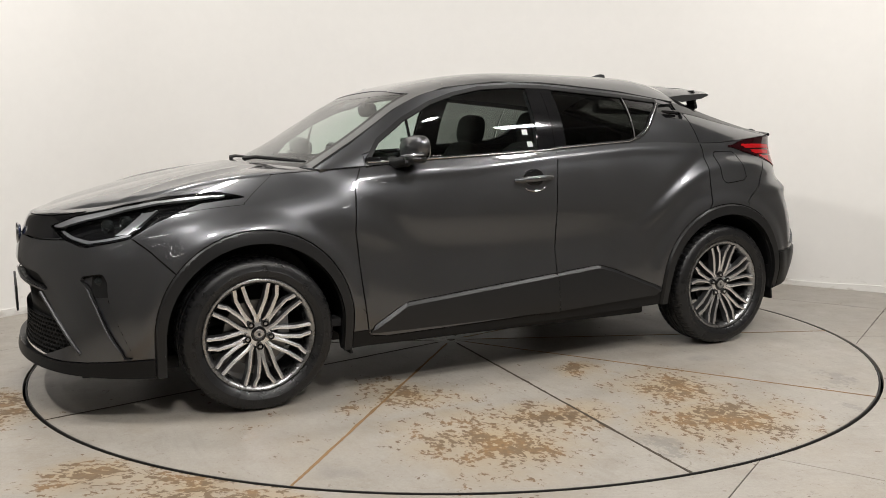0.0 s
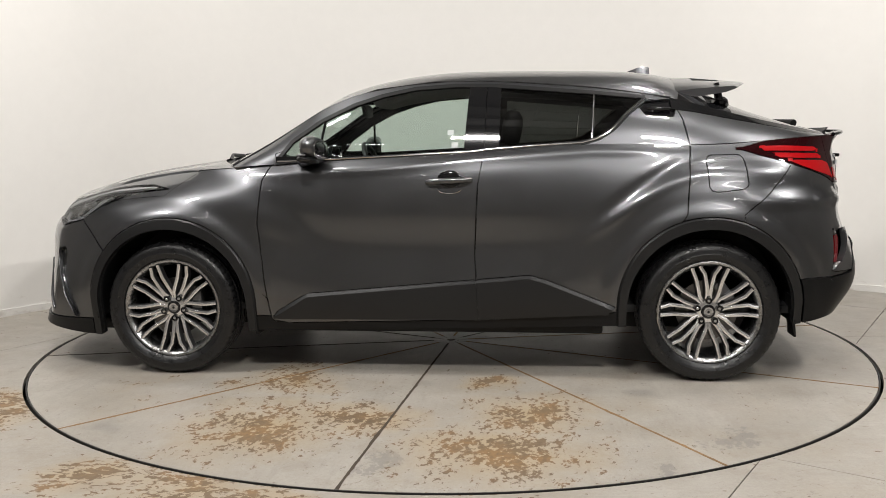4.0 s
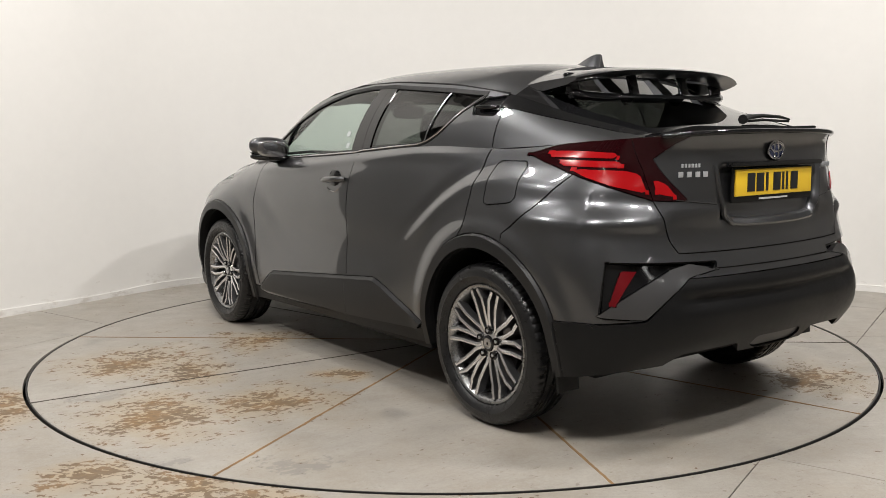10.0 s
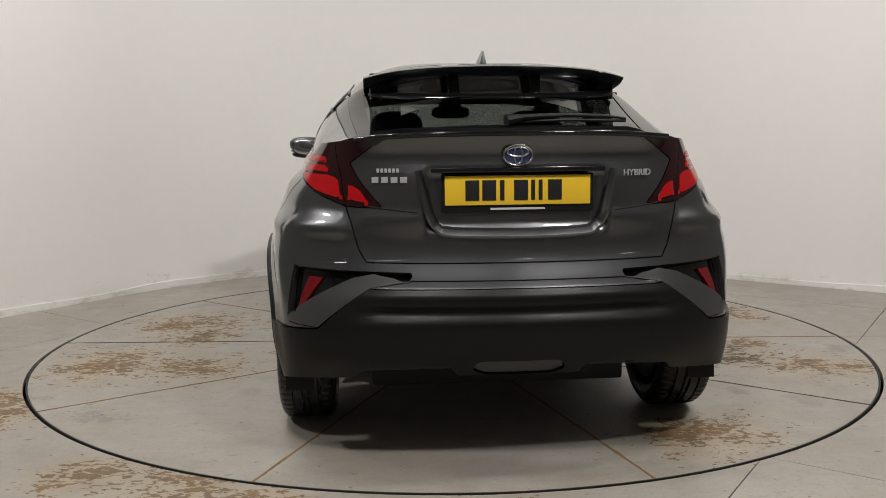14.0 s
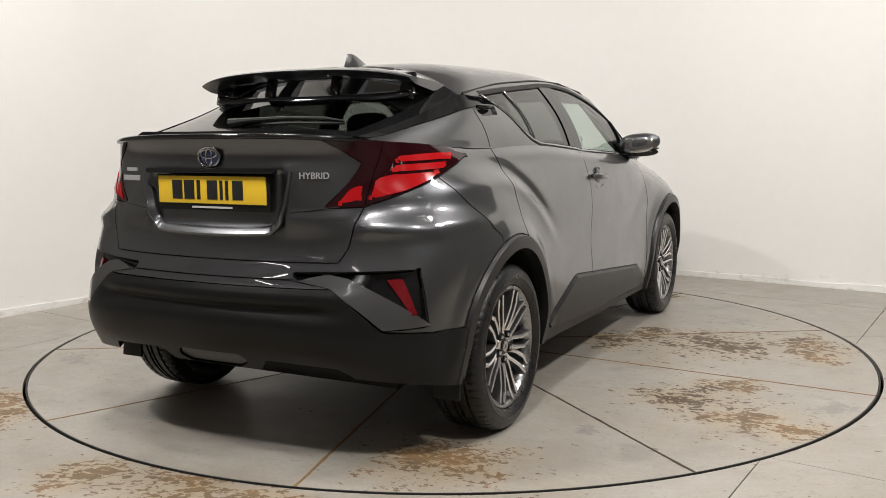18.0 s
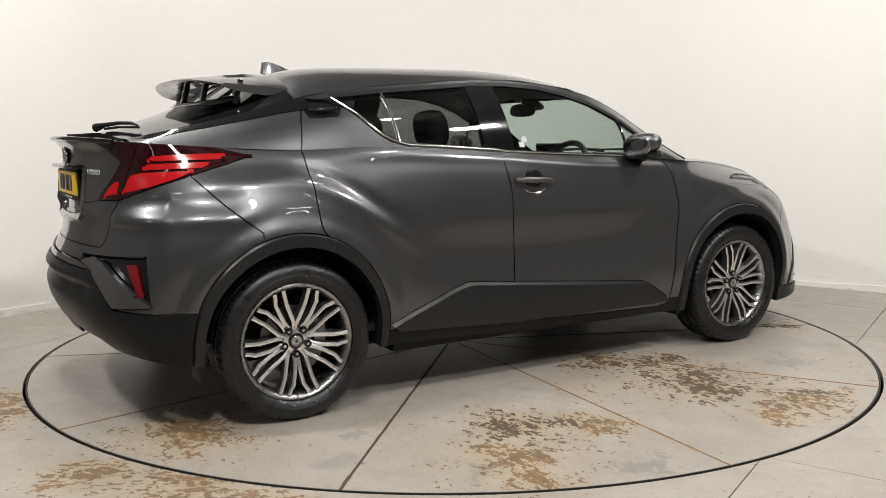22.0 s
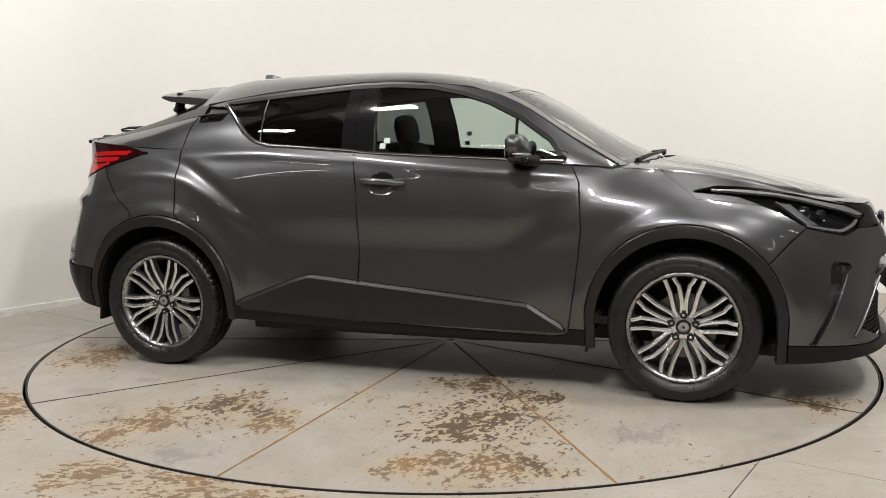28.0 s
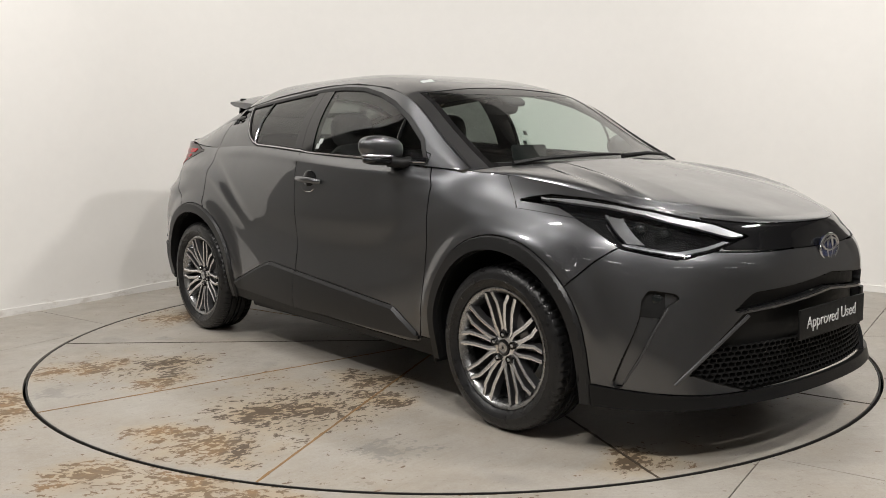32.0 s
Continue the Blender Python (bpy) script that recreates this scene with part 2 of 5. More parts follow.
def tube(points, radius, n=10, closed=False):
    """A round bar along points."""
    P = [Vector(p) for p in points]
    V, F = [], []
    m = len(P)
    for i, p in enumerate(P):
        a = P[(i - 1) % m] if closed or i else p
        b = P[(i + 1) % m] if closed or i < m - 1 else p
        d = (b - a).normalized()
        side = d.cross(Vector((0, 0, 1)))
        side = side.normalized() if side.length > 1e-3 else Vector((1, 0, 0))
        up = side.cross(d)
        r = radius[i] if isinstance(radius, (list, tuple)) else radius
        for k in range(n):
            t = 2 * math.pi * k / n
            V.append(p + (side * math.cos(t) + up * math.sin(t)) * r)
    for i in range(m if closed else m - 1):
        for k in range(n):
            F.append((i * n + k, i * n + (k + 1) % n, ((i + 1) % m) * n + (k + 1) % n, ((i + 1) % m) * n + k))
    if not closed:
        F.append(tuple(range(n))[::-1])
        F.append(tuple(range((m - 1) * n, m * n)))
    return V, F


# ---- polygon cutting on dense nets: each vertex is (x, y, z, column, row) ----
def sd_poly(P, poly):
    """Signed distance of points to a polygon, negative inside."""
    poly = np.asarray(poly, float)
    d = np.full(len(P), 1e9)
    inside = np.zeros(len(P), bool)
    for a, b in zip(poly, np.roll(poly, -1, 0)):
        e, w = b - a, P - a
        h = np.clip((w @ e) / max(e @ e, 1e-12), 0, 1)
        d = np.minimum(d, np.linalg.norm(w - h[:, None] * e, axis=1))
        cross = ((a[1] > P[:, 1]) != (b[1] > P[:, 1]))
        with np.errstate(divide="ignore", invalid="ignore"):
            x = a[0] + (P[:, 1] - a[1]) / (b[1] - a[1]) * (b[0] - a[0])
        inside ^= cross & (P[:, 0] < x)
    return np.where(inside, -d, d)


def cut(V, F, field):
    """Splits the faces along the zero line of field(V)."""
    g = field(V)
    g = np.where(np.abs(g) < 1e-5, 1e-5, g)
    V = list(V)
    made, out = {}, []
    up = g > 0
    size = np.fromiter((len(f) for f in F), int, len(F))
    flat = np.fromiter((i for f in F for i in f), int, int(size.sum()))
    count = np.add.reduceat(up[flat].astype(int), np.concatenate([[0], np.cumsum(size)[:-1]]))
    up, split = up.tolist(), ((count > 0) & (count < size)).tolist()
    for f, mixed_signs in zip(F, split):
        if not mixed_signs:
            out.append(f)
            continue
        s = [up[i] for i in f]
        a, b = [], []
        n = len(f)
        for k in range(n):
            i, j = f[k], f[(k + 1) % n]
            (a if s[k] else b).append(i)
            if s[k] != s[(k + 1) % n]:
                key = (min(i, j), max(i, j))
                if key not in made:
                    w = g[i] / (g[i] - g[j])
                    made[key] = len(V)
                    V.append(V[i] * (1 - w) + V[j] * w)
                a.append(made[key])
                b.append(made[key])
        out += [x for x in (a, b) if len(x) > 2]
    return np.array(V), out


def net_faces(P, si=1.0, sj=1.0):
    """A net as vertices (place, column, row, normal) and four-sided faces."""
    n, m = P.shape[:2]
    I, J = np.meshgrid(np.arange(n) * si, np.arange(m) * sj, indexing="ij")
    N = np.cross(np.gradient(P, axis=0), np.gradient(P, axis=1))
    N /= np.maximum(np.linalg.norm(N, axis=2), 1e-12)[..., None]
    V = np.concatenate([P.reshape(-1, 3), I.reshape(-1, 1), J.reshape(-1, 1), N.reshape(-1, 3)], 1).astype(float)
    F = [[i * m + j, (i + 1) * m + j, (i + 1) * m + j + 1, i * m + j + 1] for i in range(n - 1) for j in range(m - 1)]
    return V, F


def middles(V, F):
    return np.array([V[f].mean(0) for f in F])


def panel(V, F, sides="r", inset=.0034, flange=.010, raise_by=0.0, centre=(0, 0, .75), shape=None, keep=None):
    """A sheet panel from faces of a net: right, left or both halves, edges drawn in and turned under.
    keep: the row of the net along which the edge stays where it is."""
    used = sorted({i for f in F for i in f})
    at = {i: k for k, i in enumerate(used)}
    P, K = V[used][:, :3], V[used][:, 5:8]
    held = set() if keep is None else {k for k, i in enumerate(used) if abs(V[i, 4] - keep) < .01}
    Q = [[at[i] for i in f] for f in F]
    if sides == "l":
        P, K = P * (-1, 1, 1), K * (-1, 1, 1)
        Q = [f[::-1] for f in Q]
    elif sides == "b":
        n = len(P)
        mir = [i if abs(P[i, 0]) < 1e-4 else n + i for i in range(n)]
        Q = Q + [[mir[i] for i in f[::-1]] for f in Q]
        P, K = np.concatenate([P, P * (-1, 1, 1)]), np.concatenate([K, K * (-1, 1, 1)])
    N = np.zeros_like(P)
    flip = 0
    fn = []
    for f in Q:
        c = P[f]
        w = np.zeros(3)
        for k in range(1, len(f) - 1):
            w += np.cross(c[k] - c[0], c[k + 1] - c[0])
        fn.append(w)
        flip += np.dot(w, c.mean(0) - np.array((centre[0], c[:, 1].mean() * .8 + centre[1], centre[2])))
        for i in f:
            N[i] += w
    if flip < 0:
        N, Q = -N, [f[::-1] for f in Q]
    N /= np.maximum(np.linalg.norm(N, axis=1), 1e-12)[:, None]
    K = K / np.maximum(np.linalg.norm(K, axis=1), 1e-9)[:, None]
    K = np.where((K * N).sum(1)[:, None] < 0, -K, K)
    K[np.abs(P[:, 0]) < 1e-4, 0] = 0
    tilt = None
    if shape is not None:
        P, tilt = shape(P, N)
    edges = {}
    for f in Q:
        for i, j in zip(f, f[1:] + f[:1]):
            edges[(i, j)] = edges.get((i, j), 0) + 1
    rim = [(i, j) for i, j in edges if (j, i) not in edges]
    pull = np.zeros_like(P)
    for f in Q:
        c = P[f].mean(0)
        for i in f:
            d = c - P[i]
            pull[i] += d / max(np.linalg.norm(d), 1e-9)
    P = P + N * raise_by
    rims = sorted({i for e in rim for i in e})
    for i in rims:
        if i in held:
            continue
        if abs(P[i, 0]) < 1e-4 and sides == "b":
            pull[i, 0] = 0
        d = pull[i] - N[i] * np.dot(pull[i], N[i])
        P[i] = P[i] + inset * d / max(np.linalg.norm(d), 1e-9)
    under = {i: len(P) + k for k, i in enumerate(rims)}
    loops = []
    for f in Q:
        if tilt is None:
            loops += [tuple(K[i]) for i in f]
        else:
            lean = tilt(P[f].mean(0))
            for i in f:
                k = K[i] - lean
                loops.append(tuple(k / np.linalg.norm(k)))
    if flange:
        P = np.concatenate([P, np.array([P[i] - N[i] * flange for i in rims])]) if rims else P
        Q = Q + [[j, i, under[i], under[j]] for i, j in rim]
        loops += [(0.0, 0.0, 0.0)] * (4 * len(rim))
    return P, Q, True, 35, loops


# ---- the hall: curved white backdrop wall, worn concrete floor, roof out of view ----
def wall_line(r=3.0, cx=.05, cy=0.0, left=57.0, right=-36.0, run=2.3, run_left=1.35):
    """The foot of the backdrop: two straight walls with a round corner between them."""
    a, b = radians(left), radians(right)
    na, nb = Vector((-math.sin(a), math.cos(a), 0)), Vector((-math.sin(b), math.cos(b), 0))
    c = Vector((cx, cy, 0))
    pts = [c + na * r - Vector((math.cos(a), math.sin(a), 0)) * run_left * f for f in (1, .66, .33)]
    for k in range(41):
        t = a + (b - a) * k / 40
        pts.append(c + Vector((-math.sin(t), math.cos(t), 0)) * r)
    pts += [c + nb * r + Vector((math.cos(b), math.sin(b), 0)) * run * f for f in (.33, .66, 1)]
    return pts


def strip(pts, z0, z1, thick, wobble=0.0):
    """A standing sheet with thickness along a line on the floor; its foot may run unevenly."""
    V, F = [], []
    n = len(pts)
    for i, p in enumerate(pts):
        d = (pts[min(i + 1, n - 1)] - pts[max(i - 1, 0)]).normalized()
        out = Vector((-d.y, d.x, 0))
        top = z1 + (noise.noise(Vector((p.x * 1.7, p.y * 1.7, 3.3))) * wobble if wobble else 0)
        for q, z in ((p, z0), (p, top), (p + out * thick, top), (p + out * thick, z0)):
            V.append((q.x, q.y, z))
    for i in range(n - 1):
        for k in range(4):
            F.append((4 * i + k, 4 * i + 4 + k, 4 * i + 4 + (k + 1) % 4, 4 * i + (k + 1) % 4))
    F += [(3, 2, 1, 0), tuple(4 * n - 4 + k for k in range(4))]
    return V, F


ROOF_Z = 4.7
line = wall_line()
wall = tagged(part("wall_backdrop", strip(line, 0, ROOF_Z, .15), WALL), "white painted curved studio backdrop wall, lightly scuffed", "wall", kind="structure")
foot = wall_line(2.988)
fine_foot = [foot[i].lerp(foot[i + 1], k / 8) for i in range(len(foot) - 1) for k in range(8)] + [foot[-1]]
tagged(part("baseboard", strip(fine_foot, 0, .045, .012, .02), WALL), "white painted skirting strip at the foot of the wall", "skirting", kind="structure")
# unseen walls added to close the hall; their tone sets the car's reflections
hall = [Vector(q) for q in ((-8, 4.5, 0), (-8, -10, 0), (8, -10, 0), (8, 4.5, 0), (-8, 4.5, 0))]
for k, name in enumerate(("unseen_wall_west", "unseen_wall_south", "unseen_wall_east", "unseen_wall_north")):
    tagged(part(name, strip([hall[k + 1], hall[k]], 0, ROOF_Z, -.15), HALL), "dull pale wall out of view, added to close the hall", "wall", kind="structure")
bm = bmesh.new()
for x0, x1, y0, y1, z0, z1 in [(-9, 9, -10.5, 5, ROOF_Z, ROOF_Z + .08)] + [(-9, 9, y - .05, y + .05, ROOF_Z - .12, ROOF_Z) for y in np.arange(-10, 4.5, .9)] \
        + [(x - .12, x + .12, -10.5, 5, ROOF_Z - .32, ROOF_Z - .121) for x in (-4.6, 1.6, 4.8)]:
    g = bmesh.ops.create_cube(bm, size=1, matrix=Matrix.Translation(((x0 + x1) / 2, (y0 + y1) / 2, (z0 + z1) / 2)) @ Matrix.Diagonal((x1 - x0, y1 - y0, z1 - z0, 1)))
tagged(part("ceiling", bm, ROOF), "grey sheet roof on dark purlins", "ceiling", kind="structure")

# floor slabs outside the turntable, joints run along the two walls
floor = thing("floor", "worn pale grey concrete floor with tan peeled patches", "floor", kind="structure")
rad = np.concatenate([[DISC_R + .011], np.linspace(DISC_R + .15, 4.2, 14), np.linspace(5, 13, 6)])
ring = np.array([[(r * math.cos(t), r * math.sin(t), 0.0) for r in rad] for t in np.linspace(0, 2 * math.pi, 145)])
V, F = net_faces(ring)
n1, n2 = np.array((math.sin(radians(57)), -math.cos(radians(57)))), np.array((math.sin(radians(36)), math.cos(radians(36))))
LINES = [(n1, 2.01), (n1, -2.04), (n1, 6.0), (n1, -6.0), (n2, -.89), (n2, -4.6), (n2, 2.35)]
for nn, c in LINES:
    V, F = cut(V, F, lambda q, nn=nn, c=c: q[:, :2] @ nn - c)
M = middles(V, F)
key = [tuple(int(M[k, :2] @ nn > c) for nn, c in LINES) for k in range(len(F))]


def slab(V, F, gap, depth):
    P, Q, *_ = panel(V, F, "r", gap, depth, centre=(0, 0, -50))
    return P, Q, False


for k in sorted(set(key)):
    part("floor_slab", slab(V, [F[i] for i in range(len(F)) if key[i] == k], .0025, .03), FLOOR, floor)
part("bedding", lathe([(DISC_R + .03, -.02), (14, -.02)], 144, "z"), JOINT, floor, "dark joint bedding")

# ---- the turntable: ten pie slabs in a steel rim ----
turntable = thing("turntable", "round worn concrete vehicle turntable with rust-stained pie slabs", "turntable")
for k in range(10):
    a0 = radians(-5 + 36 * k)
    aa = np.linspace(a0, a0 + radians(36), 13)
    rr = np.concatenate([[.02], np.linspace(.2, DISC_R - .003, 12)])
    P = np.array([[(r * math.cos(t), r * math.sin(t), 0.0) for r in rr] for t in aa])
    V, F = net_faces(P)
    part("pie_slab", slab(V, F, .0055, .02), DISC, turntable)
def chipped_joint(length, seed):
    """A filled joint along x whose edges are broken out unevenly."""
    bm = bmesh.new()
    rows = []
    for i in range(111):
        x = .10 + (length - .10) * i / 110
        half = [.0045 + .006 * max(0, noise.noise(Vector((x * 9, seed * 3.1, q)))) + .007 * max(0, noise.noise(Vector((x * 38, seed * 5.7, q + 4))) - .1) for q in (0, 9)]
        rows.append([bm.verts.new(v) for v in ((x, half[0], .0012), (x, -half[1], .0012), (x, -half[1], -.012), (x, half[0], -.012))])
    for p, q in zip(rows, rows[1:]):
        for k in range(4):
            bm.faces.new((p[k], q[k], q[(k + 1) % 4], p[(k + 1) % 4]))
    return bm


for k in range(10):
    a = radians(-5 + 36 * k)
    rusty = k in (0, 1, 4, 6, 7, 8)
    bm = chipped_joint(DISC_R - .006, k)
    bmesh.ops.transform(bm, matrix=pose(0, 0, 0, 0, 0, math.degrees(a)), verts=bm.verts)
    part("joint_filler", bm, RUST if rusty else JOINT, turntable, "rust-stained joint" if rusty else "dark dirty joint")
part("rim", lathe([(DISC_R, .001), (DISC_R, -.12), (DISC_R - .005, -.12), (DISC_R - .005, .001), (DISC_R, .001)], 144, "z"), STEEL, turntable, "thin dark steel rim")
# pit lining coloured near-black to give the shade in the ring gap
part("pit_ring", lathe([(DISC_R + .03, -.019), (DISC_R + .03, -.13), (DISC_R - .1, -.13)], 144, "z"), GAP_SHADE, floor, "near-black lining for the shade in the gap round the turntable")
# ---- car surfaces: smooth nets, right half (x > 0), y forward, z up ----
def spline(P, n):
    """Natural cubic spline through the rows of P, n samples a span; returns samples and parameters."""
    P = np.asarray(P, float)
    m = len(P)
    A = np.zeros((m, m))
    B = np.zeros((m, *P.shape[1:]))
    A[0, 0] = A[-1, -1] = 1
    for i in range(1, m - 1):
        A[i, i - 1:i + 2] = 1, 4, 1
        B[i] = 6 * (P[i - 1] - 2 * P[i] + P[i + 1])
    M = np.linalg.solve(A, B.reshape(m, -1)).reshape(B.shape)
    u = np.linspace(0, m - 1, (m - 1) * n + 1)
    k = np.minimum(u.astype(int), m - 2)
    f = (u - k).reshape(-1, *([1] * (P.ndim - 1)))
    a, b = 1 - f, f
    return a * P[k] + b * P[k + 1] + ((a ** 3 - a) * M[k] + (b ** 3 - b) * M[k + 1]) / 6, u


# columns of the lower net run from the nose round the side to the tail
ROWS = {
    "lip":   ([0, .30, .56, .73, .825, .835, .840, .850, .850, .850, .845, .840, .838, .785, .56, .30, 0],
              [2.245, 2.225, 2.145, 1.995, 1.71, 1.32, .90, .45, 0, -.45, -.90, -1.32, -1.66, -1.88, -1.985, -2.035, -2.055],
              [.22, .22, .215, .205, .19, .20, .22, .235, .24, .25, .26, .27, .275, .315, .340, .35, .35]),
    "low":   ([0, .30, .57, .75, .845, .860, .860, .868, .868, .866, .862, .862, .858, .795, .58, .30, 0],
              [2.225, 2.20, 2.115, 1.975, 1.71, 1.32, .90, .45, 0, -.45, -.90, -1.32, -1.67, -1.915, -2.055, -2.10, -2.115],
              [.33, .33, .33, .33, .33, .33, .33, .34, .34, .35, .37, .40, .41, .43, .44, .45, .45]),
    "mid":   ([0, .30, .56, .745, .855, .878, .868, .862, .862, .862, .868, .878, .868, .798, .58, .30, 0],
              [2.225, 2.20, 2.105, 1.965, 1.71, 1.32, .90, .45, 0, -.45, -.90, -1.32, -1.67, -1.915, -2.06, -2.115, -2.135],
              [.46, .46, .46, .47, .48, .50, .50, .50, .50, .50, .52, .55, .55, .55, .56, .56, .56]),
    "waist": ([0, .30, .55, .725, .850, .893, .864, .849, .849, .850, .868, .893, .878, .795, .56, .30, 0],
              [2.24, 2.21, 2.095, 1.94, 1.70, 1.32, .90, .45, 0, -.45, -.90, -1.32, -1.67, -1.895, -2.03, -2.085, -2.105],
              [.60, .60, .61, .63, .655, .68, .67, .66, .65, .66, .68, .70, .69, .68, .68, .68, .68]),
    "flank": ([0, .30, .53, .695, .820, .872, .860, .857, .857, .856, .862, .884, .872, .778, .55, .30, 0],
              [2.230, 2.195, 2.075, 1.91, 1.68, 1.32, .90, .45, 0, -.45, -.90, -1.32, -1.65, -1.872, -1.995, -2.045, -2.065],
              [.71, .71, .73, .755, .79, .81, .81, .80, .80, .81, .83, .84, .82, .80, .79, .785, .785]),
    "crest": ([0, .30, .50, .655, .765, .812, .840, .848, .848, .843, .840, .850, .836, .738, .55, .30, 0],
              [2.200, 2.142, 2.025, 1.87, 1.66, 1.31, .90, .45, 0, -.45, -.90, -1.32, -1.62, -1.85, -1.98, -2.045, -2.065],
              [.79, .79, .80, .82, .865, .90, .915, .925, .935, .945, .955, .955, .94, .925, .91, .905, .905]),
    "brow":  ([0, .28, .47, .60, .695, .745, .800, .828, .826, .818, .806, .800, .776, .700, .545, .30, 0],
              [2.17, 2.105, 1.985, 1.835, 1.64, 1.29, .90, .45, 0, -.45, -.90, -1.32, -1.60, -1.81, -1.955, -2.04, -2.06],
              [.845, .845, .855, .875, .915, .965, .99, 1.01, 1.025, 1.045, 1.055, 1.05, 1.045, 1.04, 1.04, 1.045, 1.045]),
    "belt":  ([0, .25, .42, .545, .635, .690, .765, .790, .785, .778, .765, .742, .705, .655, .53, .29, 0],
              [2.11, 2.075, 1.955, 1.82, 1.62, 1.27, .95, .45, 0, -.45, -.90, -1.32, -1.62, -1.82, -1.96, -2.04, -2.06],
              [.864, .868, .882, .906, .95, 1.01, 1.035, 1.065, 1.085, 1.115, 1.135, 1.125, 1.145, 1.16, 1.172, 1.185, 1.19]),
}
RAIL = ([.745, .700, .648, .610, .588, .580, .580, .588, .580, .545],
        [1.02, .80, .55, .31, 0, -.32, -.77, -1.16, -1.50, -1.90],
        [1.040, 1.165, 1.325, 1.41, 1.447, 1.447, 1.412, 1.355, 1.268, 1.180])
SPINE = ([0] * 10,
         [1.20, 1.00, .74, .46, .07, -.32, -.77, -1.20, -1.52, -1.95],
         [1.050, 1.137, 1.278, 1.424, 1.506, 1.522, 1.517, 1.478, 1.340, 1.195])
SILL = ([.772, .790, .790, .788, .785, .780, .770, .752, .716, .595],
        [1.00, .80, .55, .31, 0, -.32, -.77, -1.16, -1.50, -1.90],
        [1.035, 1.047, 1.06, 1.07, 1.085, 1.105, 1.132, 1.128, 1.137, 1.168])


def lower_shell(nu=18, nv=8):
    net = np.array([np.stack(r, 1) for r in ROWS.values()])
    a, v = spline(net, nv)
    cols = a.transpose(1, 0, 2)
    over = np.array((-1, 1, 1))                      # mirrored columns keep the middle of nose and tail smooth
    cols = np.concatenate([cols[2:0:-1] * over, cols, cols[-2:-4:-1] * over])
    b, u = spline(cols, nu)
    b, u = b[2 * nu:-2 * nu], u[2 * nu:-2 * nu] - 2
    b[[0, -1], :, 0] = 0
    return b, u, v                                   # (columns, rows, 3)


def side_upper(nu=20, nv=28):
    lo, u = spline(np.stack(SILL, 1), nu)
    hi, _ = spline(np.stack(RAIL, 1), nu)
    f = np.linspace(0, 1, nv + 1)[None, :, None]
    P = lo[:, None] * (1 - f) + hi[:, None] * f
    P[..., 0] += .030 * np.sin(np.pi * f[..., 0]) * np.minimum(1, (hi - lo)[:, None, 2] / .25)
    return P, u, f[0, :, 0]


def top_upper(nu=20, nv=28):
    hi, u = spline(np.stack(RAIL, 1), nu)
    ce, _ = spline(np.stack(SPINE, 1), nu)
    f = np.linspace(0, 1, nv + 1)[None, :, None]
    w = 1 - (1 - f) ** np.interp(u, [0, 1.6, 2.7, 6.5, 7.5, 9], [2.0, 2.2, 4.6, 4.6, 2.6, 2.2])[:, None, None]
    P = np.concatenate([hi[:, None, :1] * (1 - f),
                        hi[:, None, 1:] + (ce - hi)[:, None, 1:] * w], 2)
    return P, u, f[0, :, 0]


def bonnet_net(nu=18, nv=24):
    edge = lower_shell(nu, 4)[0][:, -1]
    edge = edge[:6 * nu + 1]
    n = len(edge)
    k = np.linspace(0, 1, n)[:, None]
    cowl = np.concatenate([.72 * k, 1.235 - .235 * k ** 2.2, 1.068 - .03 * k ** 2], 1)
    f = np.linspace(0, 1, nv + 1)[None, :, None]
    P = edge[:, None] * (1 - f) + cowl[:, None] * f
    length = np.linalg.norm(cowl - edge, axis=1)[:, None]
    bulge = np.sin(np.pi * f[..., 0] ** .8) * np.minimum(1, length / .8)
    full = np.sin(np.pi * f[..., 0] ** .42) * np.clip((k - .02) / .3, 0, 1) * np.clip((1.0 - k) / .35, 0, 1) * np.minimum(1, length / .25)
    P[..., 2] += .016 * full + .013 * bulge + .010 * bulge * np.exp(-((k - .50) / .035) ** 2) - .010 * bulge * np.exp(-((k - .61) / .045) ** 2)
    return P
# ---- the car: panels cut from the smooth nets ----
car = thing("car", "dark grey metallic five-door crossover car parked on the turntable", "car")
AXLE_F, AXLE_R, WHEEL_Z = 1.32, -1.32, .335


def side(q):
    return q[:, 1:3]


def grid(q):
    return q[:, 3:5]


def opening(q, r, top=0.0):
    """Distance to the two wheel openings: arcs with straight legs."""
    out = np.full(len(q), 9.0)
    for y in (AXLE_F, AXLE_R):
        dy, dz = q[:, 1] - y, q[:, 2] - WHEEL_Z - top
        out = np.minimum(out, np.where(dz > 0, np.hypot(dy, dz), np.abs(dy)) - r)
    return np.where(q[:, 0] > .5, out, 9.0)


FRONT_DOOR = [(.775, 1.30), (.80, 1.06), (.85, .97), (.868, .76), (.84, .48), (.81, .275), (.72, .262), (-.24, .288), (-.213, .47), (-.205, .61), (-.22, .94), (-.255, 1.13), (-.262, 1.30)]
REAR_DOOR = [(-.262, 1.30), (-.255, 1.13), (-.22, .94), (-.205, .61), (-.213, .47), (-.24, .288), (-.84, .318), (-.96, .36), (-1.05, .60), (-1.205, .80), (-1.232, 1.12), (-1.215, 1.30)]
CLAD_F = [(.795, .285), (.79, .315), (.63, .412), (-.21, .485), (-.225, .291)]
CLAD_R = [(-.21, .485), (-.47, .508), (-.56, .482), (-.885, .355), (-.84, .32), (-.225, .291)]
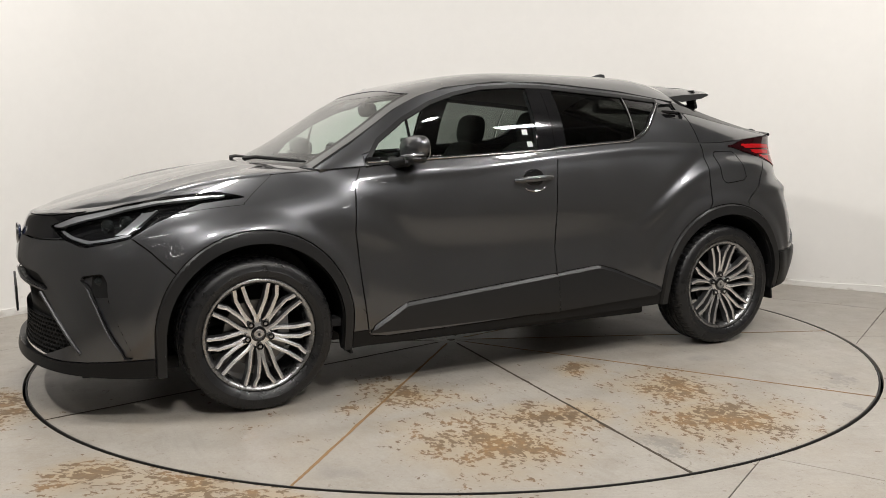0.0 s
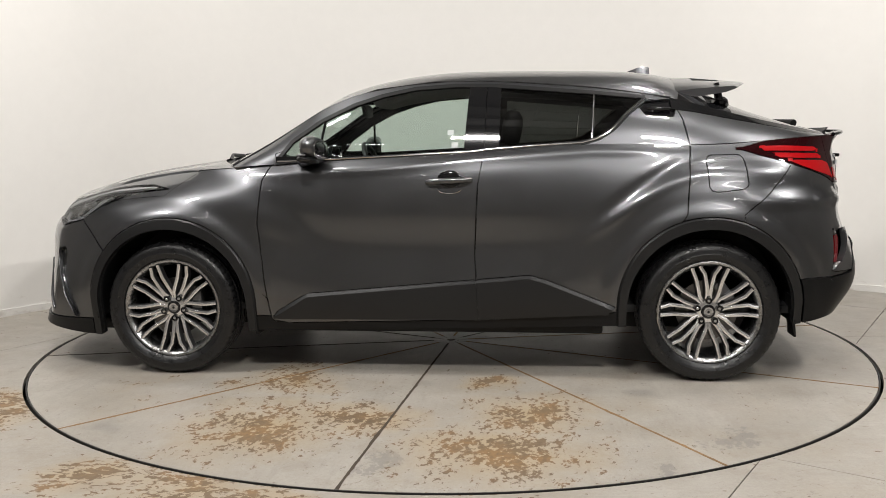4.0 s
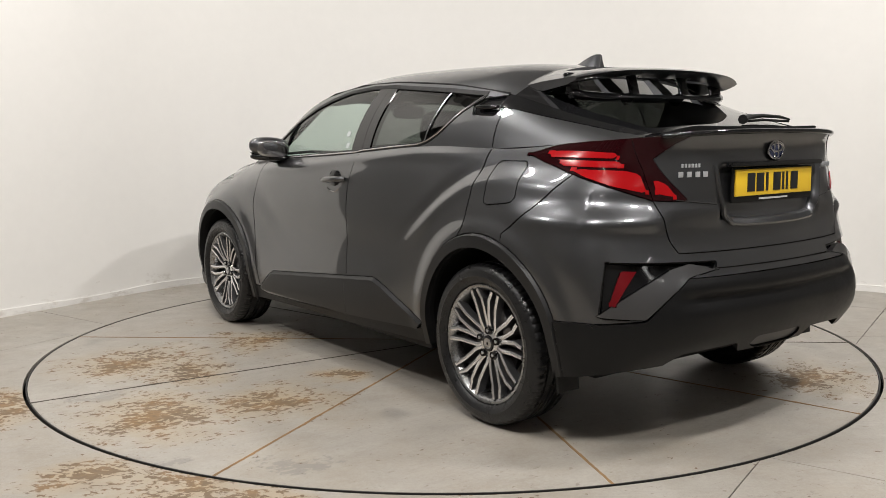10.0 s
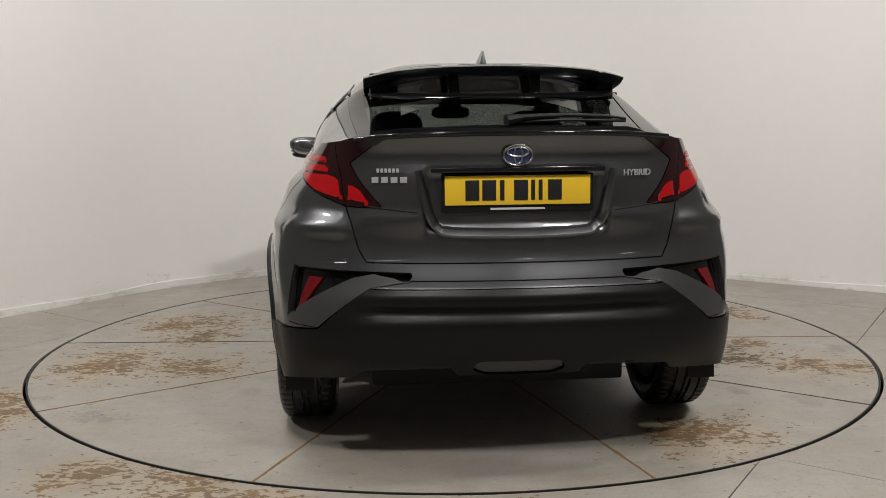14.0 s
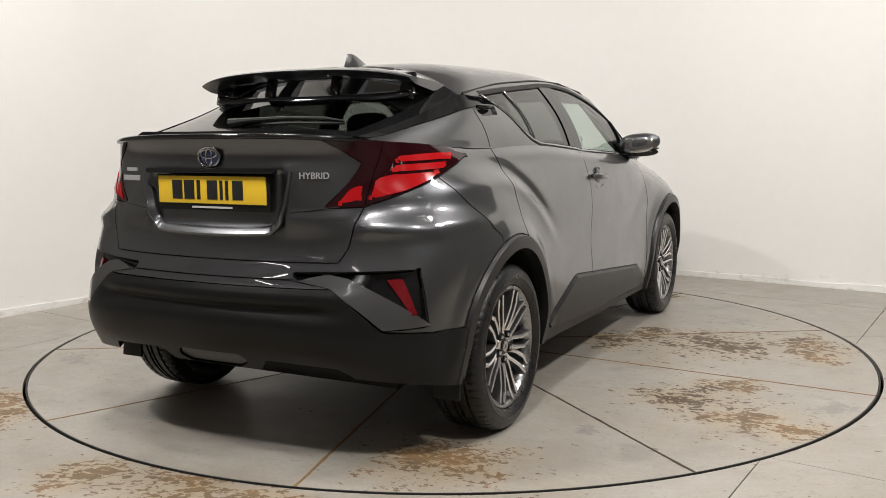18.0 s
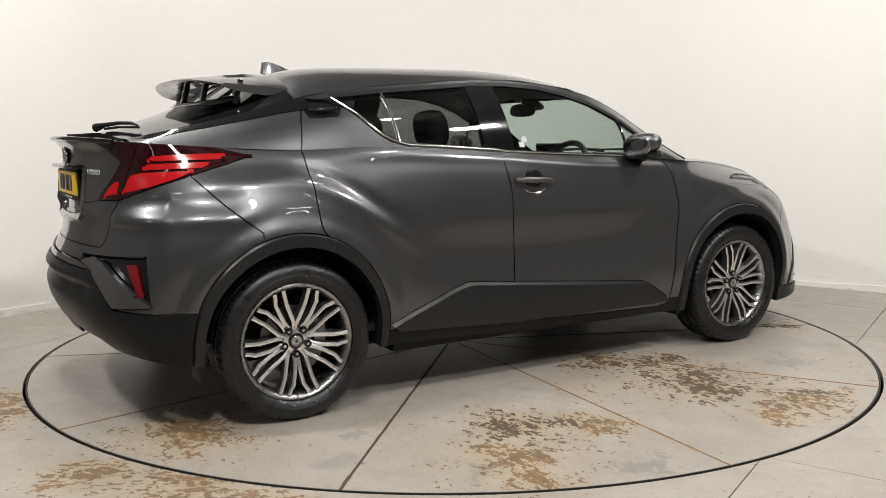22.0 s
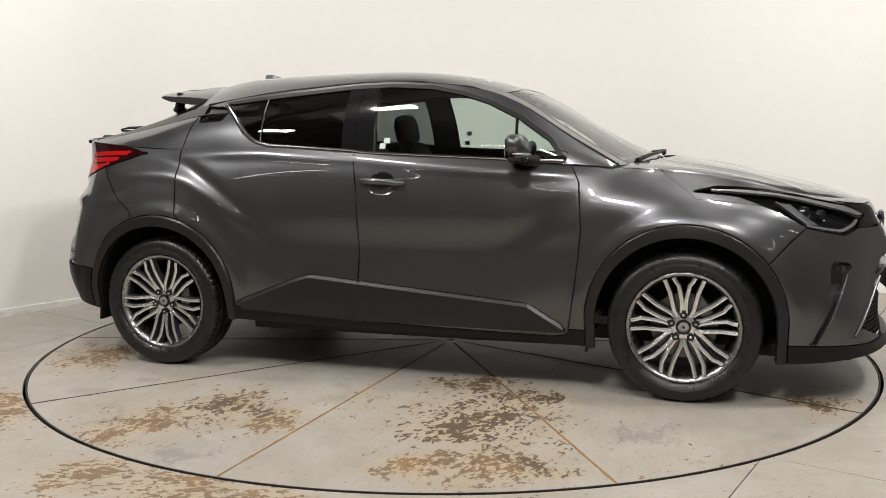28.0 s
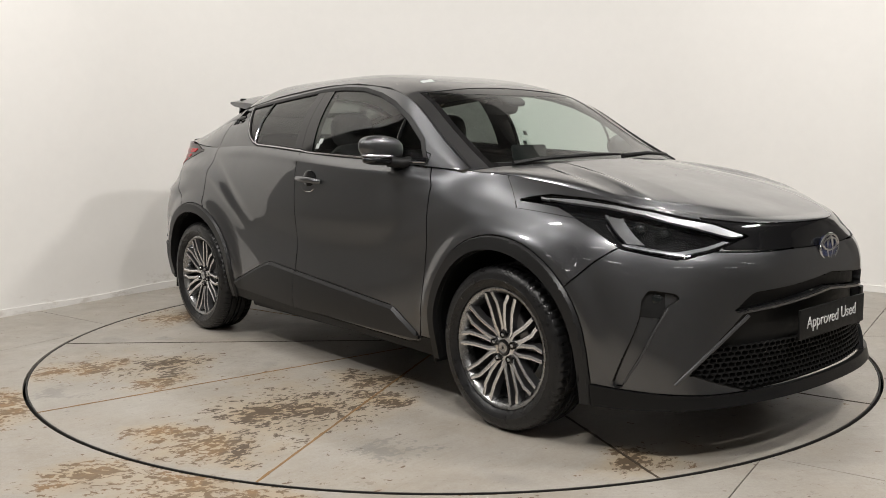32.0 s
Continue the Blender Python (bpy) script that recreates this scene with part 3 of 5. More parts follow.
HEADLAMP = [(44.5, 43), (41, 49), (35, 53.2), (27, 53.5), (17, 49), (11.5, 42), (14, 39.5), (18, 35), (23, 31), (31, 32), (34.5, 37), (39.5, 43)]
BAND = [(19, 52), (10, 49), (-1, 48), (-1, 36.5), (9, 36.5), (17, 36)]
SLOT = [(16, 20.5), (13.2, 24.5), (-1, 27.5), (-1, 24), (12, 21.5)]
MOUTH = [(14.5, 20.2), (-1, 23), (-1, 3.2), (14, 3.2), (22.2, 8.5)]
FIN_SLOT = [(28.3, 22.2), (27.4, 23.8), (24.0, 23.6), (23.0, 23.2), (25.2, 21.2), (27.0, 17.0), (30.9, 6.5), (31.3, 4.8), (32.5, 4.8), (30.7, 12), (28.7, 19)]
TAIL = [(102.6, 53.5), (106, 55.5), (112, 57), (131, 57), (127.5, 54), (124.3, 51), (126.5, 46.5), (129.4, 41.6), (124, 41.6), (118, 44.2), (112.5, 47), (106, 50.5)]
BOOT = [(118.6, 60), (120.2, 55.5), (122.9, 48.7), (124.1, 42), (125.1, 38), (126, 32), (127, 28.9), (150, 28.9), (150, 60)]
QUARTER_CUT = [(112, 47), (102.5, 30), (102.5, -5), (160, -5), (160, 60), (112, 60)]
POD = [(133, 26.2), (117.6, 26.8), (116, 14.6), (122, 13.8), (127.8, 23.2), (132, 24)]
REFLECTOR = [(121.6, 25), (119.6, 25.2), (117.4, 17.0), (118.5, 17.3)]
NOTCH = [(124.5, -2), (127.5, 3.4), (136.6, 3.4), (138.6, -2)]
FIN_BAND = [(127.0, 24.0), (132.5, 24.3), (150, 24.3), (150, 22.4), (129, 22.2), (127, 22.5)]
FIN = [(132.5, 24.2), (128, 26.0), (125.6, 25.0), (115.6, 14.8), (122, 13.8), (127.8, 22.6)]
LOWER_REAR = [(101, 13), (115.4, 13.0), (122, 13.4), (127.8, 22.8), (150, 23.2), (150, -5), (101, -5)]
DIFFUSER = [(139.2, 2.2), (139.8, 4.6), (150, 4.6), (150, .4), (140.5, .4)]
BUMPER_CUT = [(34.3, 27.5), (31, 32.4), (31, 34), (24, 34), (-5, 38), (-5, -5), (37.4, -5), (37.4, 22)]
LIP_CUT = [(-5, 3.2), (20, 3.2), (24.5, 3.6), (36, 4.8), (46, 4.8), (46, -5), (-5, -5)]

S, _, _ = lower_shell()


def sculpt(P):
    """Pressed-in door flanks, the swage that climbs over the rear wheel and a crisp shoulder line."""
    x, y, z = P[..., 0], P[..., 1], P[..., 2]
    def s(v, a, b):
        t = np.clip((v - a) / (b - a), 0, 1)
        return t * t * (3 - 2 * t)
    on = (x > .6)
    # shoulder line under the windows
    ridge = np.interp(y, [-1.3, -.75, -.2, .25, .8], [1.10, 1.105, 1.075, 1.03, 1.0])
    d = z - ridge
    x = x + on * .010 * np.exp(-(d / .028) ** 2) * s(y, -1.35, -.9) * s(-y, -1.0, -.7)
    # rear haunch edge from the lower door up to the tail lamp
    edge = np.interp(y, [-1.63, -1.5, -1.39, -1.3, -1.236, -1.16, -1.097, -1.0, -.85, -.6], [1.004, 1.011, 1.013, 1.008, .995, .972, .940, .883, .78, .62])
    w = s(-y, .65, .98) * s(y, -1.78, -1.55)
    d = z - edge
    x = x - on * w * .011 * np.exp(-((d - .055) / .038) ** 2) + on * w * .007 * np.exp(-((d + .01) / .032) ** 2)
    # front wing edge running down into the door
    edge = np.interp(y, [.45, .7, .95, 1.2], [.62, .76, .90, .955])
    w = s(y, .4, .75) * s(-y, -1.5, -1.15)
    d = z - edge
    x = x - on * w * .005 * np.exp(-((d - .05) / .065) ** 2) + on * w * .0025 * np.exp(-((d + .055) / .065) ** 2)
    # flared wheel arches with a crisp outer edge
    for yc in (AXLE_F, AXLE_R):
        r = np.hypot(y - yc, np.maximum(z - WHEEL_Z - .005, 0))
        x = x + on * .014 * s(-r, -.535, -.455) * s(z, .25, .45)
    # tail: bumper ridge
    tail = (y < -1.85) * s(-x, -.62, -.45)
    y = y - tail * (.012 * np.exp(-((z - .625) / .02) ** 2) - .020 * s(z, .535, .575) * s(-z, -.612, -.592))
    # crease beside the plate
    side_boot = (y < -1.85) * s(x, .30, .34) * s(-x, -.57, -.52)
    y = y - side_boot * .007 * s(-z, -.925, -.905) * s(z, .80, .90)
    # crease round the rear corner under the tail lamp
    corner = s(-y, 1.42, 1.64)
    ridge = .011 * np.exp(-((z - .862) / .030) ** 2) - .008 * np.exp(-((z - .930) / .035) ** 2)
    x = x + on * corner * ridge
    y = y - (y < -1.80) * corner * ridge * s(x, .52, .62)
    # tail edge that kicks out over a hollow, and the pocket round the plate
    back = (y < -1.80) * s(-x, -.60, -.40)
    y = y + back * (.016 * np.exp(-((z - 1.105) / .045) ** 2) - .020 * s(z, 1.13, 1.185))
    pocket = (y < -1.85) * s(-x, -.325, -.300) * s(z, .848, .872) * s(-z, -1.066, -1.048)
    y = y + .024 * pocket
    return np.stack([x, y, z], -1)


S = sculpt(S)
V, F = net_faces(S, .5, 1.0)
CUTS = [lambda q: opening(q, .386, .012), lambda q: opening(q, .423, .024), lambda q: opening(q, .432, .024),
        lambda q: np.where(np.abs(q[:, 1]) < 1.6, sd_poly(side(q), FRONT_DOOR), 9),
        lambda q: np.where(np.abs(q[:, 1]) < 1.6, sd_poly(side(q), REAR_DOOR), 9),
        lambda q: np.where(np.abs(q[:, 1]) < 1.6, sd_poly(side(q), CLAD_F), 9),
        lambda q: np.where(np.abs(q[:, 1]) < 1.6, sd_poly(side(q), CLAD_R), 9)]
POLYS = dict(head=HEADLAMP, band=BAND, slot=SLOT, mouth=MOUTH, finslot=FIN_SLOT, tail=TAIL, boot=BOOT, quarter=QUARTER_CUT,
             pod=POD, reflector=REFLECTOR, fin=FIN, lower=LOWER_REAR, diffuser=DIFFUSER, bumper=BUMPER_CUT, lip=LIP_CUT, notch=NOTCH, finband=FIN_BAND)
FUEL = [(-1.30, 1.075), (-1.475, 1.075), (-1.49, .925), (-1.31, .905)]
for c in CUTS:
    V, F = cut(V, F, c)
for poly, (y0, y1) in (([(1.3, .02), (.79, .315), (.63, .412), (-.21, .485), (-.6, .519), (-.6, -.2), (1.3, -.2)], (-.22, .80)),
                       ([(.3, .436), (-.21, .485), (-.47, .508), (-.56, .482), (-.885, .355), (-1.3, .19), (-1.3, -.2), (.3, -.2)], (-.90, -.20))):
    V, F = cut(V, F, lambda q, poly=poly, y0=y0, y1=y1: np.where((q[:, 1] > y0) & (q[:, 1] < y1), sd_poly(side(q), poly) + .016, 9))
for name, poly in POLYS.items():
    V, F = cut(V, F, lambda q, poly=poly: sd_poly(grid(q), poly) - .0)


def rounded(q, poly, r):
    """A polygon with round corners: shrunk, then grown by r."""
    p = np.asarray(poly)
    c = p.mean(0)
    small = c + (p - c) * (1 - r / np.linalg.norm(p - c, axis=1).mean() * 1.35)
    return sd_poly(q, small) - r


V, F = cut(V, F, lambda q: np.where(q[:, 0] > .6, rounded(side(q), FUEL, .03), 9))
V, F = cut(V, F, lambda q: np.where((q[:, 4] > 40) & (q[:, 1] > 1.0) & (q[:, 0] > .5), q[:, 3] - 44.5 - (q[:, 4] - 43) * .19, 9))
M = middles(V, F)
inn = {k: sd_poly(grid(M), p) < 0 for k, p in POLYS.items()}
hole, arch = opening(M, .386, .012) < 0, opening(M, .432, .024) < 0
cf, cr = [(np.abs(M[:, 1]) < 1.6) & (sd_poly(side(M), p) < 0) for p in (CLAD_F, CLAD_R)]
df, dr = [(np.abs(M[:, 1]) < 1.6) & (sd_poly(side(M), p) < 0) for p in (FRONT_DOOR, REAR_DOOR)]
fuel = (M[:, 0] > .6) & (rounded(side(M), FUEL, .03) < 0)
region = np.full(len(F), "", object)
for k in range(len(F)):
    if hole[k] or (inn["notch"][k] and M[k, 3] > 100):
        r = "hole"
    elif inn["head"][k]:
        r = "head"
    elif inn["band"][k] and M[k, 3] < 20:
        r = "band"
    elif inn["slot"][k]:
        r = "slot"
    elif inn["mouth"][k]:
        r = "mouth"
    elif arch[k]:
        r = "arch_f" if M[k, 1] > 0 else "arch_r"
    elif inn["finslot"][k]:
        r = "finslot"
    elif inn["tail"][k]:
        r = "tail_boot" if inn["boot"][k] else "tail"
    elif fuel[k]:
        r = "fuel"
    elif cf[k]:
        r = "clad_f"
    elif cr[k]:
        r = "clad_r"
    elif df[k]:
        r = "door_f"
    elif dr[k]:
        r = "door_r"
    elif inn["boot"][k]:
        r = "boot"
    elif inn["reflector"][k]:
        r = "reflector"
    elif inn["finband"][k] and M[k, 3] > 100 and not inn["fin"][k]:
        r = "blade"
    elif inn["fin"][k]:
        r = "fin"
    elif inn["pod"][k]:
        r = "pod"
    elif inn["diffuser"][k] and M[k, 3] > 120:
        r = "diffuser"
    elif inn["lower"][k]:
        r = "lower"
    elif inn["quarter"][k]:
        r = "rear_bumper"
    elif M[k, 3] > 80 and M[k, 1] < -1.0:
        r = "quarter"
    elif inn["lip"][k] and M[k, 1] > 1.5:
        r = "lip"
    elif inn["bumper"][k]:
        r = "bumper"
    elif M[k, 1] > 1.0 and M[k, 4] > 40 and M[k, 3] < 44.5 + (M[k, 4] - 43) * .19:
        r = "bonnet"
    elif M[k, 1] > .6 and M[k, 2] > .30:
        r = "wing"
    else:
        r = "sill"
    region[k] = r


def faces_of(*names):
    return [F[k] for k in range(len(F)) if region[k] in names]


# ---- upper body ----
def upper_shell():
    P, u, v = side_upper()
    return net_faces(P, .5, .5)


GLASS_LINE = [(.765, 1.068), (.41, 1.082), (-.20, 1.110), (-.28, 1.122), (-.72, 1.150), (-.80, 1.172), (-.86, 1.21), (-.94, 1.29), (-1.02, 1.352),
              (-.77, 1.378), (-.29, 1.418), (-.10, 1.421), (.10, 1.408), (.26, 1.375), (.40, 1.33), (.56, 1.252), (.70, 1.155)]
QUARTER_F = [(.9, .9), (.562, .9), (.540, 1.45), (.9, 1.45)]
PILLAR_B = [(-.135, .9), (-.315, .9), (-.335, 1.6), (-.185, 1.6)]
PILLAR_B2 = [(-.245, .9), (-.315, .9), (-.335, 1.6), (-.265, 1.6)]
QUARTER_R = [(-.765, .9), (-.79, 1.6), (-1.3, 1.6), (-1.3, .9)]
HANDLE_PLATE = [(-.985, 1.335), (-1.03, 1.27), (-1.165, 1.262), (-1.185, 1.335), (-1.15, 1.350)]
D_BLACK = [(-1.15, 1.50), (-1.157, 1.300), (-1.26, 1.286), (-1.41, 1.256), (-1.61, 1.219), (-1.775, 1.188), (-1.95, 1.165), (-1.95, 1.50)]
DOOR_LINE = [(.3, 0), (-1.232, 0), (-1.232, 1.12), (-1.205, 1.25), (-1.165, 1.345), (-1.12, 1.60), (.3, 1.6)]

U, G = upper_shell()
POLYU = dict(glass=GLASS_LINE, qf=QUARTER_F, pb=PILLAR_B, pb2=PILLAR_B2, qr=QUARTER_R, plate=HANDLE_PLATE, dblack=D_BLACK, door=DOOR_LINE)
for name, poly in POLYU.items():
    U, G = cut(U, G, lambda q, poly=poly: sd_poly(side(q), poly))
U, G = cut(U, G, lambda q: sd_poly(side(q), GLASS_LINE) - .018)
SPLIT = [(2, 0), (.79, 0), (.79, 1.6), (2, 1.6)]
U, G = cut(U, G, lambda q: sd_poly(side(q), SPLIT))
MU = middles(U, G)
iu = {k: sd_poly(side(MU), p) < 0 for k, p in POLYU.items()}
near_glass = sd_poly(side(MU), GLASS_LINE) < .018
regu = np.full(len(G), "", object)
for k in range(len(G)):
    y, z = MU[k, 1:3]
    if iu["glass"][k]:
        r = "qf" if iu["qf"][k] else "pillar_f" if iu["pb"][k] and not iu["pb2"][k] else "pillar_r" if iu["pb"][k] else "qr" if iu["qr"][k] else "glass_f" if y > -.2 else "glass_r"
    elif near_glass[k]:
        r = "frame_f" if y > -.255 else "frame_r"
    elif iu["dblack"][k]:
        r = "dblack"
    elif iu["plate"][k]:
        r = "plate"
    elif y < -.255 and z < 1.40 and MU[k, 4] < 12.6:
        r = "door_r" if iu["door"][k] else "quarter"
    elif y < -1.165:
        r = "quarter"
    elif z < 1.11 and y > -.26 and y < .79 and MU[k, 4] < 6:
        r = "door_f"
    else:
        r = "rail"
    regu[k] = r


def faces_up(*names):
    return [G[k] for k in range(len(G)) if regu[k] in names]


def joined(a, b):
    """Two panels as one mesh."""
    (P, Q, _, _, K), (R, T, _, _, L) = a, b
    n = len(P)
    return np.concatenate([P, R]), list(Q) + [[i + n for i in f] for f in T], True, 35, K + L


TOP_F = [(1.3, .02), (.79, .315), (.63, .412), (-.21, .485), (-.6, .519), (-.6, -.2), (1.3, -.2)]
TOP_R = [(.3, .436), (-.21, .485), (-.47, .508), (-.56, .482), (-.885, .355), (-1.3, .19), (-1.3, -.2), (.3, -.2)]


def stepped(field, high, wide):
    """A panel raised by high inside a sloping edge of the given width; field(points) is the distance from the edge."""
    def lean(c):
        if field(c[None])[0] > wide:
            return np.zeros(3)
        e = 1e-3
        g = np.array([0] + [(field((c + d)[None])[0] - field((c - d)[None])[0]) / (2 * e) for d in (np.array((0, e, 0)), np.array((0, 0, e)))])
        return g * high / wide
    def shape(P, N):
        return P + N * (high * np.clip(field(P) / wide, 0, 1))[:, None], lean
    return shape


def chamfer(poly, high=.012, wide=.016):
    return stepped(lambda P: -sd_poly(P[:, 1:3], poly), high, wide)


def flare(high=.014, wide=.009):
    """A wheel arch trim that steps up from its outer edge."""
    return stepped(lambda P: -opening(np.abs(P[:, :1]) * (1, 0, 0) + P * (0, 1, 1), .432, .024), high, wide)


for s, word in (("r", "offside"), ("l", "nearside")):
    sg = 1 if s == "r" else -1
    door = part("front_door", joined(panel(V, faces_of("door_f"), s, keep=56), panel(U, faces_up("door_f"), s, keep=0)), PAINT, car, "dark grey painted front door, closed")
    part("cladding", panel(V, faces_of("clad_f"), s, .001, .012, .001, shape=chamfer(TOP_F)), CLAD, door, "dark satin lower door cladding")
    part("window_pane", panel(U, faces_up("glass_f"), s, .0, .004, -.004), GLASS, door, "clear tinted side window").visible_shadow = False
    part("quarter_pane", panel(U, faces_up("qf"), s, .006, .004, -.004), GLASS, door).visible_shadow = False
    part("pillar_cover", panel(U, faces_up("pillar_f"), s, .001, .006, .001), GLOSS, door, "gloss black pillar cover")
    part("window_frame", panel(U, faces_up("frame_f"), s, .0, .012, .002), BLACK, door, "black window frame")
    rear = part("rear_door", joined(panel(V, faces_of("door_r"), s, keep=56), panel(U, faces_up("door_r"), s, keep=0)), PAINT, car, "dark grey painted rear door, closed")
    part("cladding", panel(V, faces_of("clad_r"), s, .001, .012, .001, shape=chamfer(TOP_R)), CLAD, rear, "dark satin lower door cladding")
    part("window_pane", panel(U, faces_up("glass_r"), s, .0, .004, -.004), PRIVACY, rear, "dark privacy glass side window").visible_shadow = False
    part("quarter_pane", panel(U, faces_up("qr"), s, .004, .004, -.004), PRIVACY, rear, "dark privacy glass").visible_shadow = False
    part("pillar_cover", panel(U, faces_up("pillar_r"), s, .001, .006, .001), GLOSS, rear, "gloss black pillar cover")
    part("window_frame", panel(U, faces_up("frame_r"), s, .0, .012, .002), BLACK, rear, "black window frame")
    part("handle_plate", panel(U, faces_up("plate"), s, .002, .01, -.012), GLOSS, rear, "black recessed handle plate")
    part("front_wing", panel(V, faces_of("wing"), s), PAINT, car)
    quarter = part("rear_quarter", joined(panel(V, faces_of("quarter", *(("fuel",) if s == "r" else ())), s, keep=56), panel(U, faces_up("quarter"), s, keep=0)), PAINT, car)
    if s == "l":
        part("fuel_flap", panel(V, faces_of("fuel"), s, .0022), PAINT, quarter)
    part("pillar_trim", panel(U, faces_up("dblack"), s, .001), GLOSS, quarter, "black rear pillar trim")
    part("wheel_arch_trim", panel(V, faces_of("arch_f"), s, .002, .05, .001, shape=flare()), CLAD, car, "satin dark wheel arch trim")
    part("wheel_arch_trim", panel(V, faces_of("arch_r"), s, .002, .05, .001, shape=flare()), CLAD, car, "satin dark wheel arch trim")
    part("side_sill", panel(V, faces_of("sill"), s, .001, .05), TRIM, car, "dark satin side sill")
    part("roof_rail", panel(U, faces_up("rail"), s, .001), PAINT, car)

# near-black sheet added under the panels, in place of shade in the shut lines
SKIN = ("door_f", "door_r", "quarter", "wing", "rear_bumper", "bumper", "boot", "fuel", "clad_f", "clad_r", "lower", "arch_f", "arch_r", "sill", "lip", "tail", "tail_boot", "bonnet")
part("gap_shade_skin", panel(V, faces_of(*SKIN), "b", 0, 0, -.0105), GAP_SHADE, car, "added near-black sheet that stands for the shade in the panel gaps")
tail_bumper = part("rear_bumper", panel(V, faces_of("rear_bumper"), "b", flange=.03), PAINT, car)
part("lower_bumper", panel(V, faces_of("lower"), "b", .002, .03, .012), TRIM, tail_bumper, "dark satin lower bumper")
part("diffuser", panel(V, faces_of("diffuser"), "b", .002, .03, .004), EDGE, tail_bumper, "grey diffuser insert")
part("bumper_blade", panel(V, faces_of("blade"), "b", .003, .03, .008), PAINT, tail_bumper, "painted blade across the bumper")
for s in "rl":
    part("bumper_pod", panel(V, faces_of("pod"), s, .001, .01, -.030), GLOSS, tail_bumper, "gloss black reflector pod")
    part("bumper_fin", panel(V, faces_of("fin"), s, .001, .03, .008), SILVER, tail_bumper, "silver grey bumper corner fin")
    part("reflector", panel(V, faces_of("reflector"), s, .001, .015, -.020), REFLECT, tail_bumper, "red reflector")

nose = part("front_bumper", panel(V, faces_of("bumper"), "b", flange=.045), PAINT, car)
part("front_lip", panel(V, faces_of("lip"), "b", .001, .03, .010), TRIM, nose, "dark satin front lip")
part("upper_slot", panel(V, faces_of("slot"), "b", .0, .0, -.035), BLACK, nose, "black upper air slot")
part("grille_back", panel(V, faces_of("mouth"), "b", .0, .0, -.040), BLACK, nose, "black grille backing")
part("nose_band", panel(V, faces_of("band"), "b", .001, .02, -.004), GLOSS, nose, "gloss black band between the headlamps")
for s in "rl":
    part("fin_slot", panel(V, faces_of("finslot"), s, .0, .0, -.020), PAINT, nose, "painted vertical corner recess")

# roof, screens
T3, _, _ = top_upper()
W, H = net_faces(T3, .5, .5)
for a in (30.0, 71.0, 74.0):
    W, H = cut(W, H, lambda q, a=a: q[:, 3] - a - (.0 if a > 40 else -.02 * (14 - q[:, 4]) ** 2))
for b in (1.5,):
    W, H = cut(W, H, lambda q, b=b: q[:, 4] - b)
W, H = cut(W, H, lambda q: q[:, 3] - 88.5)
W, H = cut(W, H, lambda q: q[:, 3] - 2.0)
W, H = cut(W, H, lambda q: q[:, 3] - 27.0)
W, H = cut(W, H, lambda q: q[:, 4] - 2.1)
MT = middles(W, H)
regt = np.full(len(H), "", object)
for k in range(len(H)):
    i, j = MT[k, 3], MT[k, 4]
    front = i < 30.0 - .02 * (14 - j) ** 2
    if front:
        r = "pillar" if j < 1.5 else "screen" if (2 < i < 27 and j > 2.1) else "screen_edge"
    elif i < 71:
        r = "roof"
    elif i < 74:
        r = "bridge"
    else:
        r = "d_edge" if j < 1.5 else "backlight" if i < 88.5 else "deck"
    regt[k] = r


def faces_top(*names):
    return [H[k] for k in range(len(H)) if regt[k] in names]


roof = part("roof", panel(W, faces_top("roof", "pillar"), "b", .001, .01), PAINT, car, "dark grey painted roof")
part("windscreen", panel(W, faces_top("screen"), "b", 0, .004, -.003), GLASS, car, "clear windscreen").visible_shadow = False
part("windscreen_border", panel(W, faces_top("screen_edge"), "b", 0, .006, -.0025), GLOSS, car, "black windscreen border")
gate = part("tailgate", panel(V, faces_of("boot"), "b", .0025, .02), PAINT, car, "dark grey painted tailgate, closed")
part("rear_window", panel(W, faces_top("backlight"), "b", 0, .004, -.003), PRIVACY, gate, "dark rear window").visible_shadow = False
part("window_top_trim", panel(W, faces_top("bridge"), "b", 0, .006), GLOSS, gate)
for s in "rl":
    part("window_side_trim", panel(W, faces_top("d_edge"), s, 0, .006), GLOSS, gate)
part("window_foot_trim", panel(W, faces_top("deck"), "b", 0, .006), GLOSS, gate)
BN = bonnet_net()
X, B = net_faces(BN)
X, B = cut(X, B, lambda q: q[:, 1] - 1.20 - 3.2 * (q[:, 0] - .70))
MB = middles(X, B)
ahead = MB[:, 1] - 1.20 - 3.2 * (MB[:, 0] - .70) > 0
bonnet = part("bonnet", joined(panel(X, [B[k] for k in range(len(B)) if ahead[k]], "b", 0, 0), panel(V, faces_of("bonnet"), "b", 0, 0)), PAINT, car, "dark grey painted bonnet with two long creases")
for s in "rl":
    part("scuttle_wing", panel(X, [B[k] for k in range(len(B)) if not ahead[k]], s, .0012, .012), PAINT, car)
